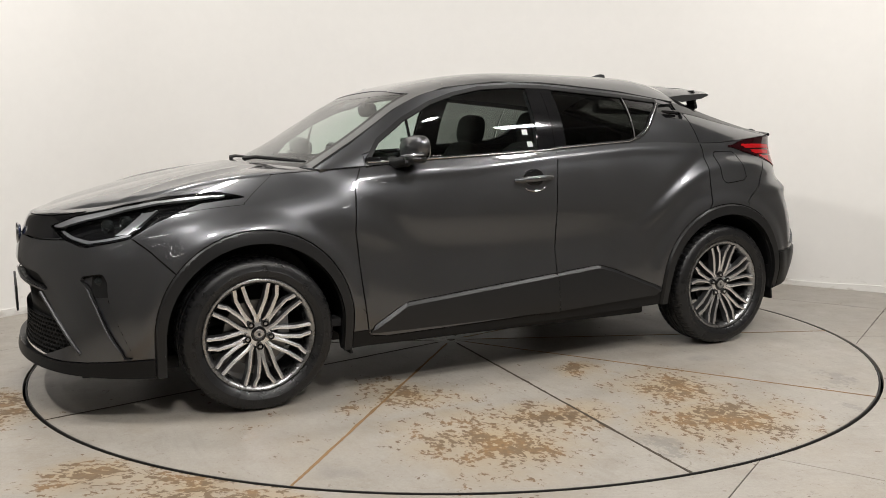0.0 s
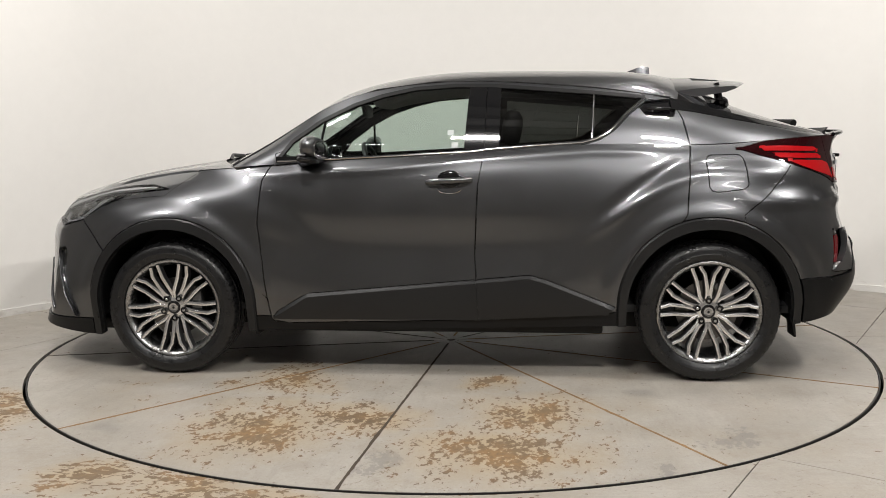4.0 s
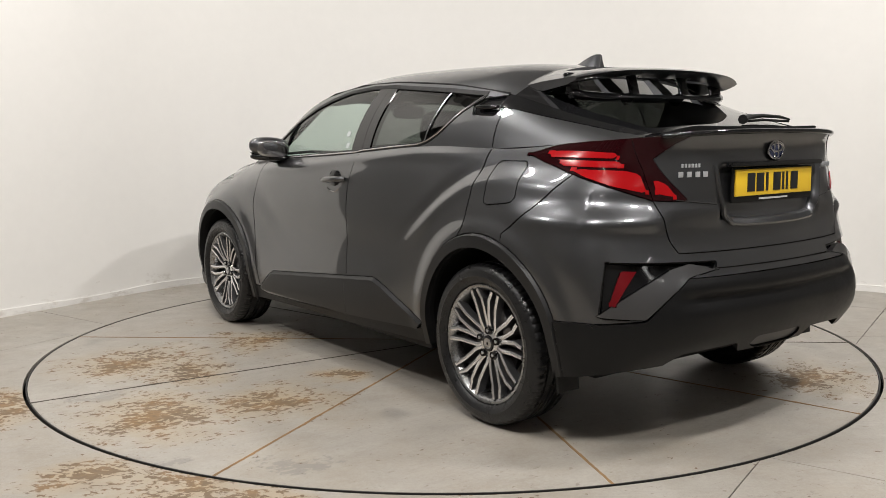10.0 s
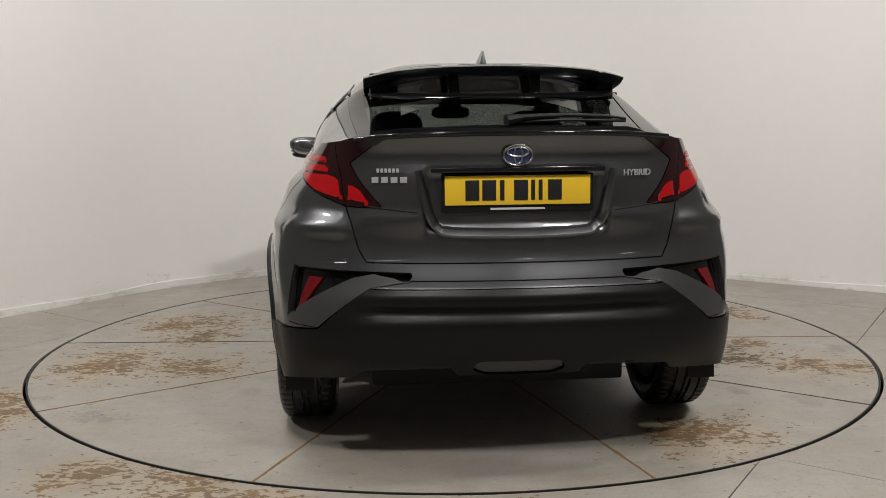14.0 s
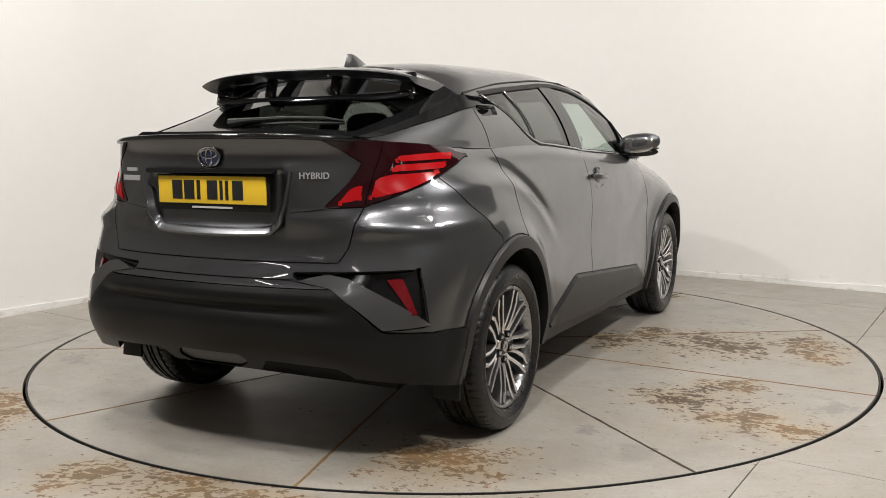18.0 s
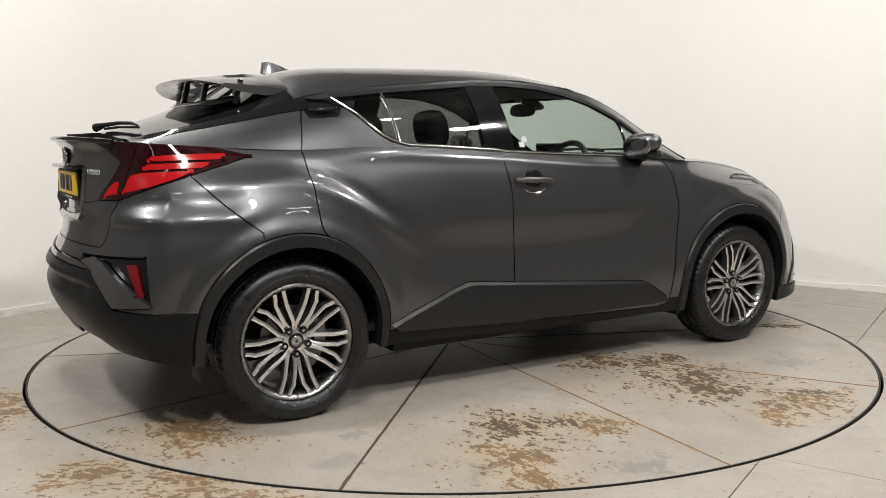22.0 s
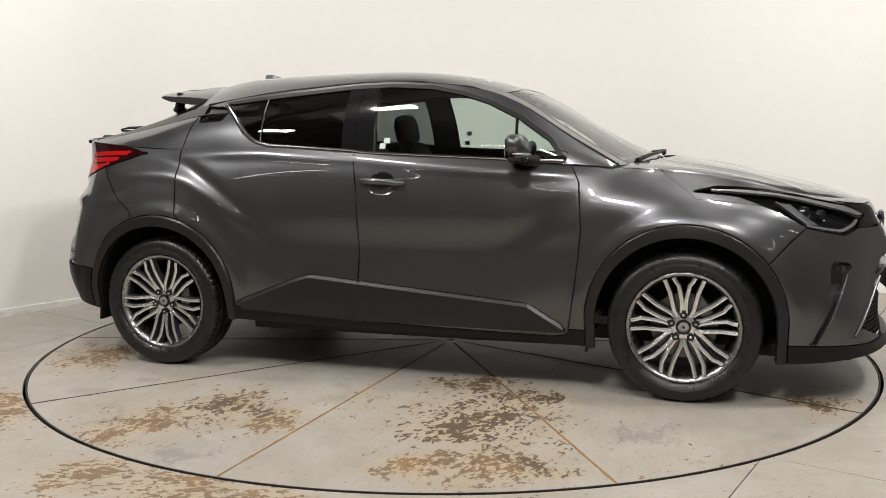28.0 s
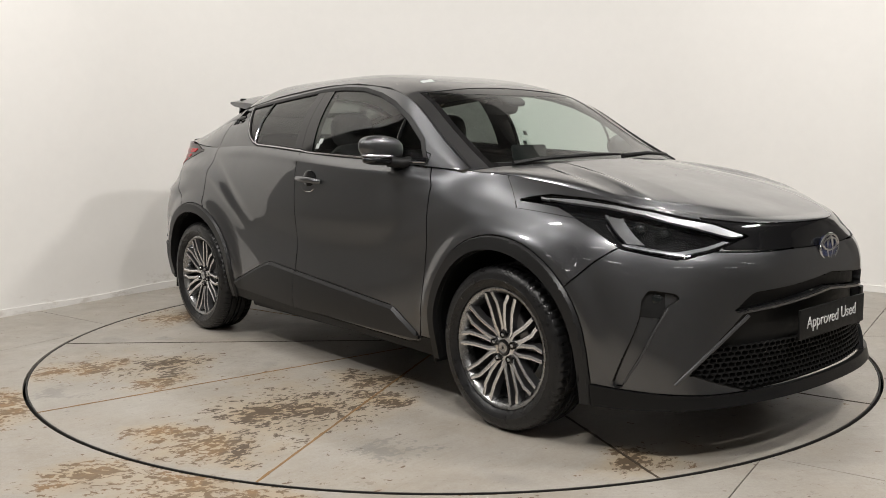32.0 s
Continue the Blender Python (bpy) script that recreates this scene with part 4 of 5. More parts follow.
# ---- wheels ----
def spoke_strand(points, face, base, deep):
    """One wheel spoke bar through (radius, degrees, out) points: bright face, darker flanks."""
    C = [Vector((o, r * math.cos(radians(a)), r * math.sin(radians(a)))) for r, a, o in points]
    V, F, flat = [], [], []
    for i, c in enumerate(C):
        d = (C[min(i + 1, len(C) - 1)] - C[max(i - 1, 0)])
        d.x = 0
        d.normalize()
        s = Vector((0, -d.z, d.y))
        out = Vector((1, 0, 0))
        V += [c + s * face, c + out * .0028, c - s * face, c - s * base - out * deep, c + s * base - out * deep]
    for i in range(len(C) - 1):
        for k in range(5):
            F.append((5 * i + k, 5 * i + 5 + k, 5 * i + 5 + (k + 1) % 5, 5 * i + (k + 1) % 5))
            flat.append(0 if k < 2 else 1)
    return V, F, flat


def rim_mesh():
    V, F, kind = [], [], []
    def add(v, f, k):
        n = len(V)
        V.extend(v)
        F.extend([tuple(i + n for i in q) for q in f])
        kind.extend(k if isinstance(k, list) else [k] * len(f))
    v, f = lathe([(.215, -.10), (.212, -.02), (.213, .040)], 72)
    add(v, f, 1)
    v, f = lathe([(.213, .040), (.217, .062), (.223, .078), (.230, .088), (.237, .094), (.242, .0955), (.246, .094), (.2475, .088)], 72)
    add(v, f, 2)
    v, f = lathe([(.060, .02), (.062, .05), (.054, .066), (.034, .070), (.030, .064), (.001, .064)], 40)
    add(v, f, 0)
    me = mesh("wheel", V, F, True, 30)
    for mat in (ALLOY, DARKALLOY, RIMLIP):
        me.materials.append(mat)
    me.polygons.foreach_set("material_index", kind)
    return me


def spoke_meshes():
    """The two bars of a spoke pair and their mirror images."""
    out = []
    for s in (-1, 1):
        for pts in ([(.044, 90 + s * 5, .064), (.080, 90 + s * 5.5, .070), (.104, 90 + s * 9.5, .076), (.162, 90 + s * 14.4, .085), (.228, 90 + s * 14.4, .0925)],
                    [(.060, 90 + s * 27, .064), (.082, 90 + s * 31.0, .071), (.122, 90 + s * 31.2, .079), (.186, 90 + s * 29.0, .0875), (.204, 90 + s * 26.2, .0895), (.228, 90 + s * 24.2, .0925)]):
            v, f, kind = spoke_strand(pts, .0080, .0112, .035)
            me = mesh("spoke", v, f, True, 12)
            me.materials.append(ALLOY)
            me.materials.append(DARKALLOY)
            me.polygons.foreach_set("material_index", kind)
            out.append(me)
    return out


def tyre_mesh():
    half = [(.2465, .082), (.250, .096), (.262, .1075), (.278, .1120), (.281, .1135), (.284, .1120), (.298, .1115), (.312, .107), (.323, .099),
            (.3305, .088), (.3335, .078), (.3345, .060), (.3345, .057), (.327, .055), (.327, .047), (.3350, .045), (.3352, .018), (.327, .016), (.327, .006), (.3352, .004)]
    prof = half + [(r, -x) for r, x in half[::-1]]
    V, F = lathe(prof, 240)
    # shoulder blocks: cross grooves pressed into the tread edge
    k = len(prof)
    for i in range(240):
        if i % 4 == 0:
            for q in (9, 10, 11, k - 10, k - 11, k - 12):
                x, y, z = V[i * k + q]
                r = math.hypot(y, z)
                V[i * k + q] = (x * .988, y * (r - .005) / r, z * (r - .005) / r)
    return V, F, True, 30


spokes = spoke_meshes()
rim, tyre = rim_mesh(), as_mesh("tyre", tyre_mesh())
cap = as_mesh("hub_cap", lathe([(.001, .0765), (.024, .0765), (.031, .0745), (.033, .070), (.033, .06)], 32))
badge = as_mesh("cap_badge", lathe([(.006, .0770), (.008, .0780), (.010, .0780), (.012, .0770), (.019, .0770), (.0205, .0782), (.0225, .0782), (.0235, .0765)], 24))
nut = as_mesh("wheel_nut", lathe([(.001, .001), (.006, .0), (.0090, -.003), (.0105, -.020)], 12))
pocket = as_mesh("nut_pocket", lathe([(.001, -.004), (.0115, -.004), (.0130, .004), (.0155, .004), (.0165, -.03)], 24))
brake = as_mesh("brake_disc", lathe([(.06, .030), (.145, .030), (.145, .008), (.06, .008)], 48))
for y, sgn, spin, steer in ((AXLE_F, -1, 3, 0), (AXLE_R, -1, 36, 0), (AXLE_F, 1, 36, 0), (AXLE_R, 1, 0, 0)):
    m = pose(.775 * sgn, y, .3345, 0, 0, 0 if sgn > 0 else 180)
    wheel = part("wheel", rim, None, car, "multi-spoke machined alloy wheel", m @ pose(0, 0, 0, spin, 0, 0))
    part("tyre", tyre, RUBBER, wheel, "black rubber tyre")
    part("hub_cap", cap, GLOSS, wheel, "dark hub cap")
    part("cap_badge", badge, CHROME, wheel, "chrome cap badge")
    for k in range(5):
        for me in spokes:
            part("spoke", me, None, wheel, "", pose(0, 0, 0, 72 * k, 0, 0))
        a = radians(90 + 36 + 72 * k)
        part("nut_pocket", pocket, GLOSS, wheel, "", pose(.0745, .054 * math.cos(a), .054 * math.sin(a)))
        part("wheel_nut", nut, CHROME, wheel, "", pose(.081, .054 * math.cos(a), .054 * math.sin(a)))
    part("brake_disc", brake, DISCMETAL, wheel, "steel brake disc")
    part("brake_caliper", box((.07, .055, .13), (.02, .115, .02), .012), DARKALLOY, wheel)

# wheel housings, floor pan, flaps
for y in (AXLE_F, AXLE_R):
    for sgn in (-1, 1):
        V2, F2 = lathe([(.400, .86), (.400, .50), (.05, .50)], 40, "x", (radians(-8), radians(188)))
        V2 = [(sgn * a, y + b, WHEEL_Z + c) for a, b, c in V2]
        part("wheel_housing", (V2, F2), BLACK, car, "black wheel housing")
        if y < 0:
            part("mud_flap", box((.11, .012, .20), (sgn * .790, y - .395, .315), .004, (-6, 0, 0)), BLACK, car, "black mud flap")
        else:
            part("mud_flap", box((.14, .012, .14), (sgn * .775, y - .415, .265), .004, (-10, 0, 0)), BLACK, car, "black mud flap")
for name, size, at in (("floor_pan", (1.02, 3.60, .12), (0, .20, .245)), ("floor_pan", (1.56, 1.66, .10), (0, 0, .255)), ("engine_tray", (1.36, .40, .06), (0, 1.83, .215)),
                       ("rear_tray", (.92, .30, .10), (0, -1.72, .40)), ("exhaust_box", (.5, .22, .10), (.1, -1.62, .30)), ("suspension_beam", (1.3, .09, .08), (0, -1.30, .25))):
    part(name, box(size, at, .015), BLACK, car, "black underbody part")
part("exhaust_pipe", tube([(.42, -1.6, .36), (.45, -1.75, .35), (.46, -1.86, .335)], .022), BLACK, car, "steel exhaust pipe")

# ---- places on the body ----
SU = side_upper()[0]


def near(net, axes, want, out):
    """The third coordinate of a net where two are given."""
    P = net.reshape(-1, 3)
    d = np.hypot(P[:, axes[0]] - want[0], P[:, axes[1]] - want[1])
    k = np.argpartition(d, 6)[:6] if len(d) > 8 else np.arange(len(d))
    w = 1 / (d[k] + .002) ** 2
    return float((P[k, out] * w).sum() / w.sum())


FRONT_NET, REAR_NET, SIDE_NET = S[:68], S[224:], S[72:224]


def flank_x(y, z):
    return near(SIDE_NET, (1, 2), (y, z), 0)


def upper_x(y, z):
    return near(SU, (1, 2), (y, z), 0)


def front_y(x, z):
    return near(FRONT_NET, (0, 2), (abs(x), z), 1)


def rear_y(x, z):
    return near(REAR_NET, (0, 2), (abs(x), z), 1)


def superellipsoid(size, at, n=4.0, turn=(0, 0, 0), seg=24, flat=None):
    V, F = [], []
    for i in range(seg // 2 + 1):
        b = -math.pi / 2 + math.pi * i / (seg // 2)
        for k in range(seg):
            a = 2 * math.pi * k / seg
            c = [math.cos(b) * math.cos(a), math.cos(b) * math.sin(a), math.sin(b)]
            r = sum(abs(q) ** n for q in c) ** (-1 / n)
            p = Vector([c[j] * r * size[j] / 2 for j in range(3)])
            if flat:
                p = flat(p)
            V.append(pose(*at, *turn) @ p)
    for i in range(seg // 2):
        for k in range(seg):
            F.append((i * seg + k, i * seg + (k + 1) % seg, (i + 1) * seg + (k + 1) % seg, (i + 1) * seg + k))
    return V, F, True, 50


# ---- door mirrors, handles, bright strips ----
for s in (-1, 1):
    door = [o for o in car.children if o.name.startswith("front_door")][0 if s > 0 else 1]
    rear = [o for o in car.children if o.name.startswith("rear_door")][0 if s > 0 else 1]
    def wedge(p, s=s):
        t = (p.x * s + .09) / .18
        return Vector((p.x, p.y * (1.0 - .25 * t) + .015 * t * -1, p.z * (1.0 - .18 * t) + .010 * t))
    mirror = part("door_mirror", superellipsoid((.235, .118, .126), (s * .884, .585, 1.122), 2.6, (0, s * -4, s * 8), 28, wedge), PAINT, door, "painted door mirror")
    part("mirror_base", superellipsoid((.225, .100, .045), (s * .878, .585, 1.072), 2.6, (0, s * -3, s * 8)), GLOSS, mirror, "gloss black mirror base")
    part("mirror_arm", tube([(s * .775, .645, 1.062), (s * .82, .64, 1.060), (s * .86, .60, 1.072)], [.030, .024, .028], 12), BLACK, mirror, "black mirror arm")
    part("mirror_glass", superellipsoid((.175, .012, .090), (s * .885, .533, 1.118), 3.2, (0, s * -4, s * 8)), CHROME, mirror, "mirror glass")
    part("indicator", tube([(s * .865, .640, 1.092), (s * .92, .636, 1.093), (s * .965, .616, 1.096), (s * .992, .585, 1.098)], [.004, .008, .008, .004], 8), AMBERLESS, mirror, "clear side indicator")
    part("mirror_foot", box((.012, .17, .05), (s * .776, .70, 1.062), .005, (0, 0, s * -4)), GLOSS, door, "gloss black mirror foot")
    hx = flank_x(-.07, .965)
    part("handle_recess", superellipsoid((.022, .125, .105), (s * (hx - .004), -.085, .962), 2.2), GLOSS, door, "dark handle recess")
    hp = [(s * (flank_x(y, .965) + o), y, z) for y, o, z in ((.025, .004, .958), (.008, .018, .960), (-.04, .027, .965), (-.12, .027, .968), (-.17, .020, .970), (-.190, .004, .970))]
    part("door_handle", tube(hp, [.010, .0135, .015, .015, .0135, .010], 12), PAINT, door, "painted pull handle")
    part("handle_bezel", tube([(s * (flank_x(-.085 + .055 * math.cos(t), .91) + .003), -.085 + .058 * math.cos(t), .928 - .024 * math.sin(t)) for t in np.linspace(.2, math.pi - .2, 12)], .002, 6), CHROME, door, "bright recess edge")
    lowline = [(.775, 1.064), (.60, 1.068), (.41, 1.076), (.10, 1.090), (-.20, 1.104), (-.262, 1.113)]
    part("window_strip", tube([(s * (upper_x(y, z) + .003), y, z) for y, z in lowline], .0045, 8), CHROME, door, "bright window strip")
    lowline = [(-.262, 1.113), (-.50, 1.130), (-.72, 1.143), (-.79, 1.160), (-.845, 1.188), (-.885, 1.222), (-.95, 1.288), (-1.03, 1.352)]
    part("window_strip", tube([(s * (upper_x(y, z) + .003), y, z) for y, z in lowline], .0045, 8), CHROME, rear, "bright window strip")
    for y0, y1, own in ((.562, .545, door), (-.768, -.785, rear)):
        zz = (1.08, 1.255) if own is door else (1.16, 1.375)
        part("pane_divider", tube([(s * (upper_x(y0 + (y1 - y0) * f, zz[0] + (zz[1] - zz[0]) * f) + .002), y0 + (y1 - y0) * f, zz[0] + (zz[1] - zz[0]) * f) for f in np.linspace(0, 1, 6)], .007 if own is door else .004, 8), GLOSS if own is door else CHROME, own)
    # hidden rear handle
    part("rear_handle", tube([(s * (upper_x(y, z) + .006), y, z) for y, z in ((-1.03, 1.305), (-1.07, 1.300), (-1.12, 1.298), (-1.155, 1.300))], [.006, .011, .011, .007], 10), GLOSS, rear, "gloss black hidden handle")
    part("gutter", tube([(s * (near(T3[:, :2], (1, 2), (y, z), 0) + .002), y, z + .003) for y, z in zip(*(np.interp(np.linspace(0, 1, 24), np.linspace(0, 1, 8), RAIL[k][:8]) for k in (1, 2)))], .005, 6), BLACK, car, "black roof gutter strip")

# ---- lamps ----
def sub(names, poly):
    """Faces of the lower net in some regions, cut to a polygon in net columns and rows."""
    v, f = cut(V, faces_of(*names), lambda q: sd_poly(grid(q), poly))
    mid = middles(v, f)
    keep = sd_poly(grid(mid), poly) < 0
    return v, [f[k] for k in range(len(f)) if keep[k]]


HEAD_TOP = [(42.5, 46), (38, 50), (33, 52.2), (27, 52.6), (17, 48), (12.2, 42.2), (14.5, 41.4), (19.5, 45), (28, 49.4), (34, 49.6), (39, 47)]
HEAD_DRL = [(31, 34.2), (30.4, 33.2), (23, 32.8), (18.6, 36.2), (14.8, 40.0), (15.8, 40.4), (19.2, 37.2), (23.4, 34.2), (29, 34.6)]
HEAD_BAR = [(34.0, 46.5), (31.2, 46.5), (27.5, 36), (30.0, 35.0)]
TAIL_A = [(118.2, 52.7), (106, 53.9), (107, 51.9), (118.9, 51.3)]
TAIL_B = [(119.2, 50.6), (108.4, 51.1), (109.9, 49.3), (120.0, 49.1)]
TAIL_C = [(120.2, 48.4), (111.3, 48.6), (114.4, 46.4), (118.3, 44.5), (123.3, 43.2), (122.5, 47.6)]
TAIL_D = [(124.4, 46.5), (124.7, 43.2), (127.6, 42.4), (126.2, 45.4)]
for s in "rl":
    lamp = part("headlamp", panel(V, faces_of("head"), s, .001, .004, .0), LENS, car, "clear headlamp with dark housing")
    lamp.visible_shadow = False
    part("lamp_housing", panel(V, faces_of("head"), s, .001, .02, -.045), GLOSS, lamp, "black lamp housing")
    part("lamp_wing", panel(*sub(["head"], HEAD_TOP), s, .001, .010, -.006), BEZEL, lamp, "long silver lamp bezel")
    part("running_light", panel(*sub(["head"], HEAD_DRL), s, .001, .012, -.014), AMBERLESS, lamp, "clear running light guide")
    part("lamp_divider", panel(*sub(["head"], HEAD_BAR), s, .001, .012, -.022), DARKALLOY, lamp, "silver lamp divider")
    sg = 1 if s == "r" else -1
    for i, j in ((23.5, 40), (27, 41)):
        c = S[int(2 * i), int(j)]
        part("projector", lathe([(.001, .006), (.014, .004), (.021, -.002), (.024, .002), (.027, .002), (.029, -.02)], 24), SCREEN, lamp, "dark projector lens",
             Matrix.Translation((sg * c[0] * .985, c[1] - .040, c[2])) @ pose(0, 0, 0, 0, 0, 90 - sg * 35))
    tail = part("tail_lamp", panel(V, faces_of("tail"), s, .0015, .03, .002), REDDARK, car, "smoked red tail lamp")
    for poly in (TAIL_A, TAIL_B, TAIL_C):
        part("red_segment", panel(*sub(["tail"], poly), s, 0, .006, .0045), REDLENS, tail, "bright red lamp segment")
    inner = part("inner_tail_lamp", panel(V, faces_of("tail_boot"), s, .0015, .03, .002), REDDARK, gate, "smoked red inner tail lamp")
    part("red_segment", panel(*sub(["tail_boot"], TAIL_D), s, 0, .006, .0045), REDLENS, inner, "bright red lamp segment")
    part("fog_pocket", panel(*sub(["finslot"], [(33, 26), (25.2, 26), (25.2, 19.2), (33, 19.2)]), s, .0, .0, -.016), BLACK, nose, "black fog lamp pocket")
    fx = S[53, 22]
    part("fog_lamp", lathe([(.001, .012), (.018, .010), (.028, .002), (.030, -.02)], 24), SCREEN, nose, "round fog lamp", Matrix.Translation((sg * (fx[0] - .025), fx[1] - .012, fx[2])) @ pose(0, 0, 0, 0, 0, 90 - sg * 40))

# ---- tail: spoiler, wiper, badges, plate ----
def spoiler_blade():
    V, F = [], []
    xs = np.linspace(-1, 1, 41)
    for u in xs:
        x = .525 * u
        e = abs(u) ** 5
        root = near(T3, (0, 1), (abs(x), -1.20), 2) + .002
        tip_y = -1.592 + .045 * u * u + .05 * e
        tip_z = 1.450 - .020 * u * u - .020 * e
        ring = [(-1.195, root), (-1.295, root * .72 + tip_z * .28 + .006), (-1.43, root * .30 + tip_z * .70 + .006), (tip_y + .02, tip_z + .003), (tip_y, tip_z - .004),
                (tip_y + .012, tip_z - .012), (-1.44, tip_z - .028), (-1.30, root - .028), (-1.215, root - .018)]
        V += [(x, y, z) for y, z in ring]
    n = 9
    mid = [(xs[i] + xs[i + 1]) * .5 * .525 for i in range(len(xs) - 1)]
    slot = [any(a < x < b for a, b in ((-.40, -.20), (-.135, .135), (.20, .40))) for x in mid]
    for i in range(len(xs) - 1):
        if slot[i]:
            F += [(n * i + 1, n * i + 7, n * i + n + 7, n * i + n + 1), (n * i + 2, n * i + n + 2, n * i + n + 6, n * i + 6)]
            if not slot[i - 1]:
                F.append((n * i + 1, n * i + 2, n * i + 6, n * i + 7))
            if not slot[i + 1]:
                F.append((n * i + n + 1, n * i + n + 7, n * i + n + 6, n * i + n + 2))
        for k in range(n):
            if slot[i] and k in (1, 6):
                continue
            F.append((n * i + k, n * i + (k + 1) % n, n * i + n + (k + 1) % n, n * i + n + k))
    F += [tuple(range(n)), tuple(range(n * (len(xs) - 1), n * len(xs)))[::-1]]
    bm = bmesh.new()
    vs = [bm.verts.new(v) for v in V]
    for f in F:
        bm.faces.new([vs[i] for i in f])
    return bm


spoiler = part("roof_spoiler", spoiler_blade(), PAINT, car, "painted roof spoiler")
for x in (-.470, -.165, .165, .470):
    wide = .062 if abs(x) > .3 else .046
    part("spoiler_strut", box((wide, .024, .112), (x, -1.478 + .075 * (x / .5) ** 2, 1.378), .008, (-16, 0, -10 * x)), GLOSS, spoiler, "gloss black spoiler strut")


def spoiler_bar():
    V, F = [], []
    ring = [(.030, .012), (.012, .022), (-.018, .020), (-.034, .008), (-.036, -.008), (-.020, -.018), (.014, -.016), (.030, -.006)]
    xs = np.linspace(-.505, .505, 33)
    for x in xs:
        u = abs(x) / .505
        f = 1 - .75 * max(0, (u - .93) / .07) ** 2
        V += [(x, -1.500 + .085 * u * u + a * f, 1.326 + .012 * u * u + .010 * u ** 8 + b * f) for a, b in ring]
    n = len(ring)
    F = [(n * i + k, n * i + (k + 1) % n, n * i + n + (k + 1) % n, n * i + n + k) for i in range(len(xs) - 1) for k in range(n)]
    F += [tuple(range(n))[::-1], tuple(range(n * (len(xs) - 1), n * len(xs)))]
    return V, F, True, 50


part("spoiler_bar", spoiler_bar(), GLOSS, spoiler, "gloss black lower spoiler bar")
lip = [(x, rear_y(x, 1.185) - .008, 1.186 - .016 * (abs(x) / .55) ** 3) for x in np.linspace(-.555, .555, 31)]
part("boot_lip", tube(lip, .010, 10), GLOSS, gate, "gloss black tailgate lip")
P3 = T3[-1]
LV, LF = [], []
for k, x in enumerate(np.linspace(-.60, .60, 31)):
    a = (x * .905, near(P3[None], (0, 0), (abs(x) * .905, abs(x) * .905), 1) + .01, near(P3[None], (0, 0), (abs(x) * .905, abs(x) * .905), 2) - .004)
    LV += [a, (x, rear_y(x, 1.18) + .004, 1.180 - .016 * (abs(x) / .55) ** 3)]
LF = [(2 * k, 2 * k + 1, 2 * k + 3, 2 * k + 2) for k in range(30)]
part("boot_ledge", (LV, LF), GLOSS, gate, "gloss black tailgate ledge")
part("rear_wiper", tube([(-.02, -1.915, 1.232), (.05, -1.89, 1.243), (.20, -1.855, 1.250), (.36, -1.835, 1.246), (.44, -1.83, 1.236)], [.020, .011, .008, .007, .004], 8), BLACK, gate, "black rear wiper arm")
part("wiper_blade", tube([(.03, -1.885, 1.226), (.20, -1.862, 1.232), (.44, -1.825, 1.228)], .006, 6), BLACK, gate, "black wiper blade")
fin_v, fin_f = [], []
for y, h, w in ((-.975, .004, .006), (-1.0, .013, .018), (-1.03, .028, .024), (-1.065, .044, .022), (-1.095, .054, .014), (-1.125, .056, .009), (-1.130, .050, .014), (-1.134, .0, .026)):
    z = near(T3, (0, 1), (0, y), 2)
    fin_v += [(-w, y, z - .004), (-w * .55, y, z + h * .55), (-w * .2, y, z + h), (w * .2, y, z + h), (w * .55, y, z + h * .55), (w, y, z - .004)]
fin_f = [(6 * i + k, 6 * i + k + 1, 6 * i + 7 + k, 6 * i + 6 + k) for i in range(7) for k in range(5)] + [(0, 1, 2, 3, 4, 5), (47, 46, 45, 44, 43, 42)]
part("roof_aerial", (fin_v, fin_f, True, 35), PAINT, car, "painted shark-fin roof aerial")


def ring_on(cx, y, cz, rx, rz, r, n=40):
    return tube([(cx + rx * math.cos(t), y, cz + rz * math.sin(t)) for t in np.linspace(0, 2 * math.pi, n, endpoint=False)], r, 8, True)


def lettering(text, size, mat, parent, m, name="lettering", depth=.002):
    cu = bpy.data.curves.new(name, "FONT")
    cu.body, cu.size, cu.extrude, cu.align_x, cu.align_y = text, size, depth, "CENTER", "CENTER"
    ob = bpy.data.objects.new(name, cu)
    me = bpy.data.meshes.new_from_object(ob)
    bpy.data.objects.remove(ob)
    return part(name, me, mat, parent, "", m)


ry = rear_y(0, 1.11) - .006
badge_r = part("tail_badge", superellipsoid((.098, .012, .070), (0, ry, 1.112), 2.0), BLUE, gate, "blue and chrome oval badge")
part("badge_ring", ring_on(0, ry - .005, 1.112, .050, .036, .0048), CHROME, badge_r)
part("badge_loop", ring_on(0, ry - .006, 1.123, .037, .016, .004), CHROME, badge_r)
part("badge_loop", ring_on(0, ry - .006, 1.112, .014, .031, .004), CHROME, badge_r)
py = rear_y(0, .985) - .014
plate = part("rear_plate", box((.505, .008, .101), (0, py, .992), .003), PLATE, gate, "yellow number plate with dark bars")
part("plate_holder", box((.530, .010, .132), (0, py + .008, .982), .006), BLACK, plate, "black plate holder")
for x, w in ((-.158, .050), (-.100, .050), (-.055, .016), (.010, .050), (.052, .014), (.078, .014), (.128, .050)):
    part("plate_bar", box((w * .96, .003, .070), (x, py - .0045, .992), .001), INK, plate)
part("holder_print", box((.19, .002, .007), (0, py + .0025, .928), .0), WHITE, plate, "small white print bar")
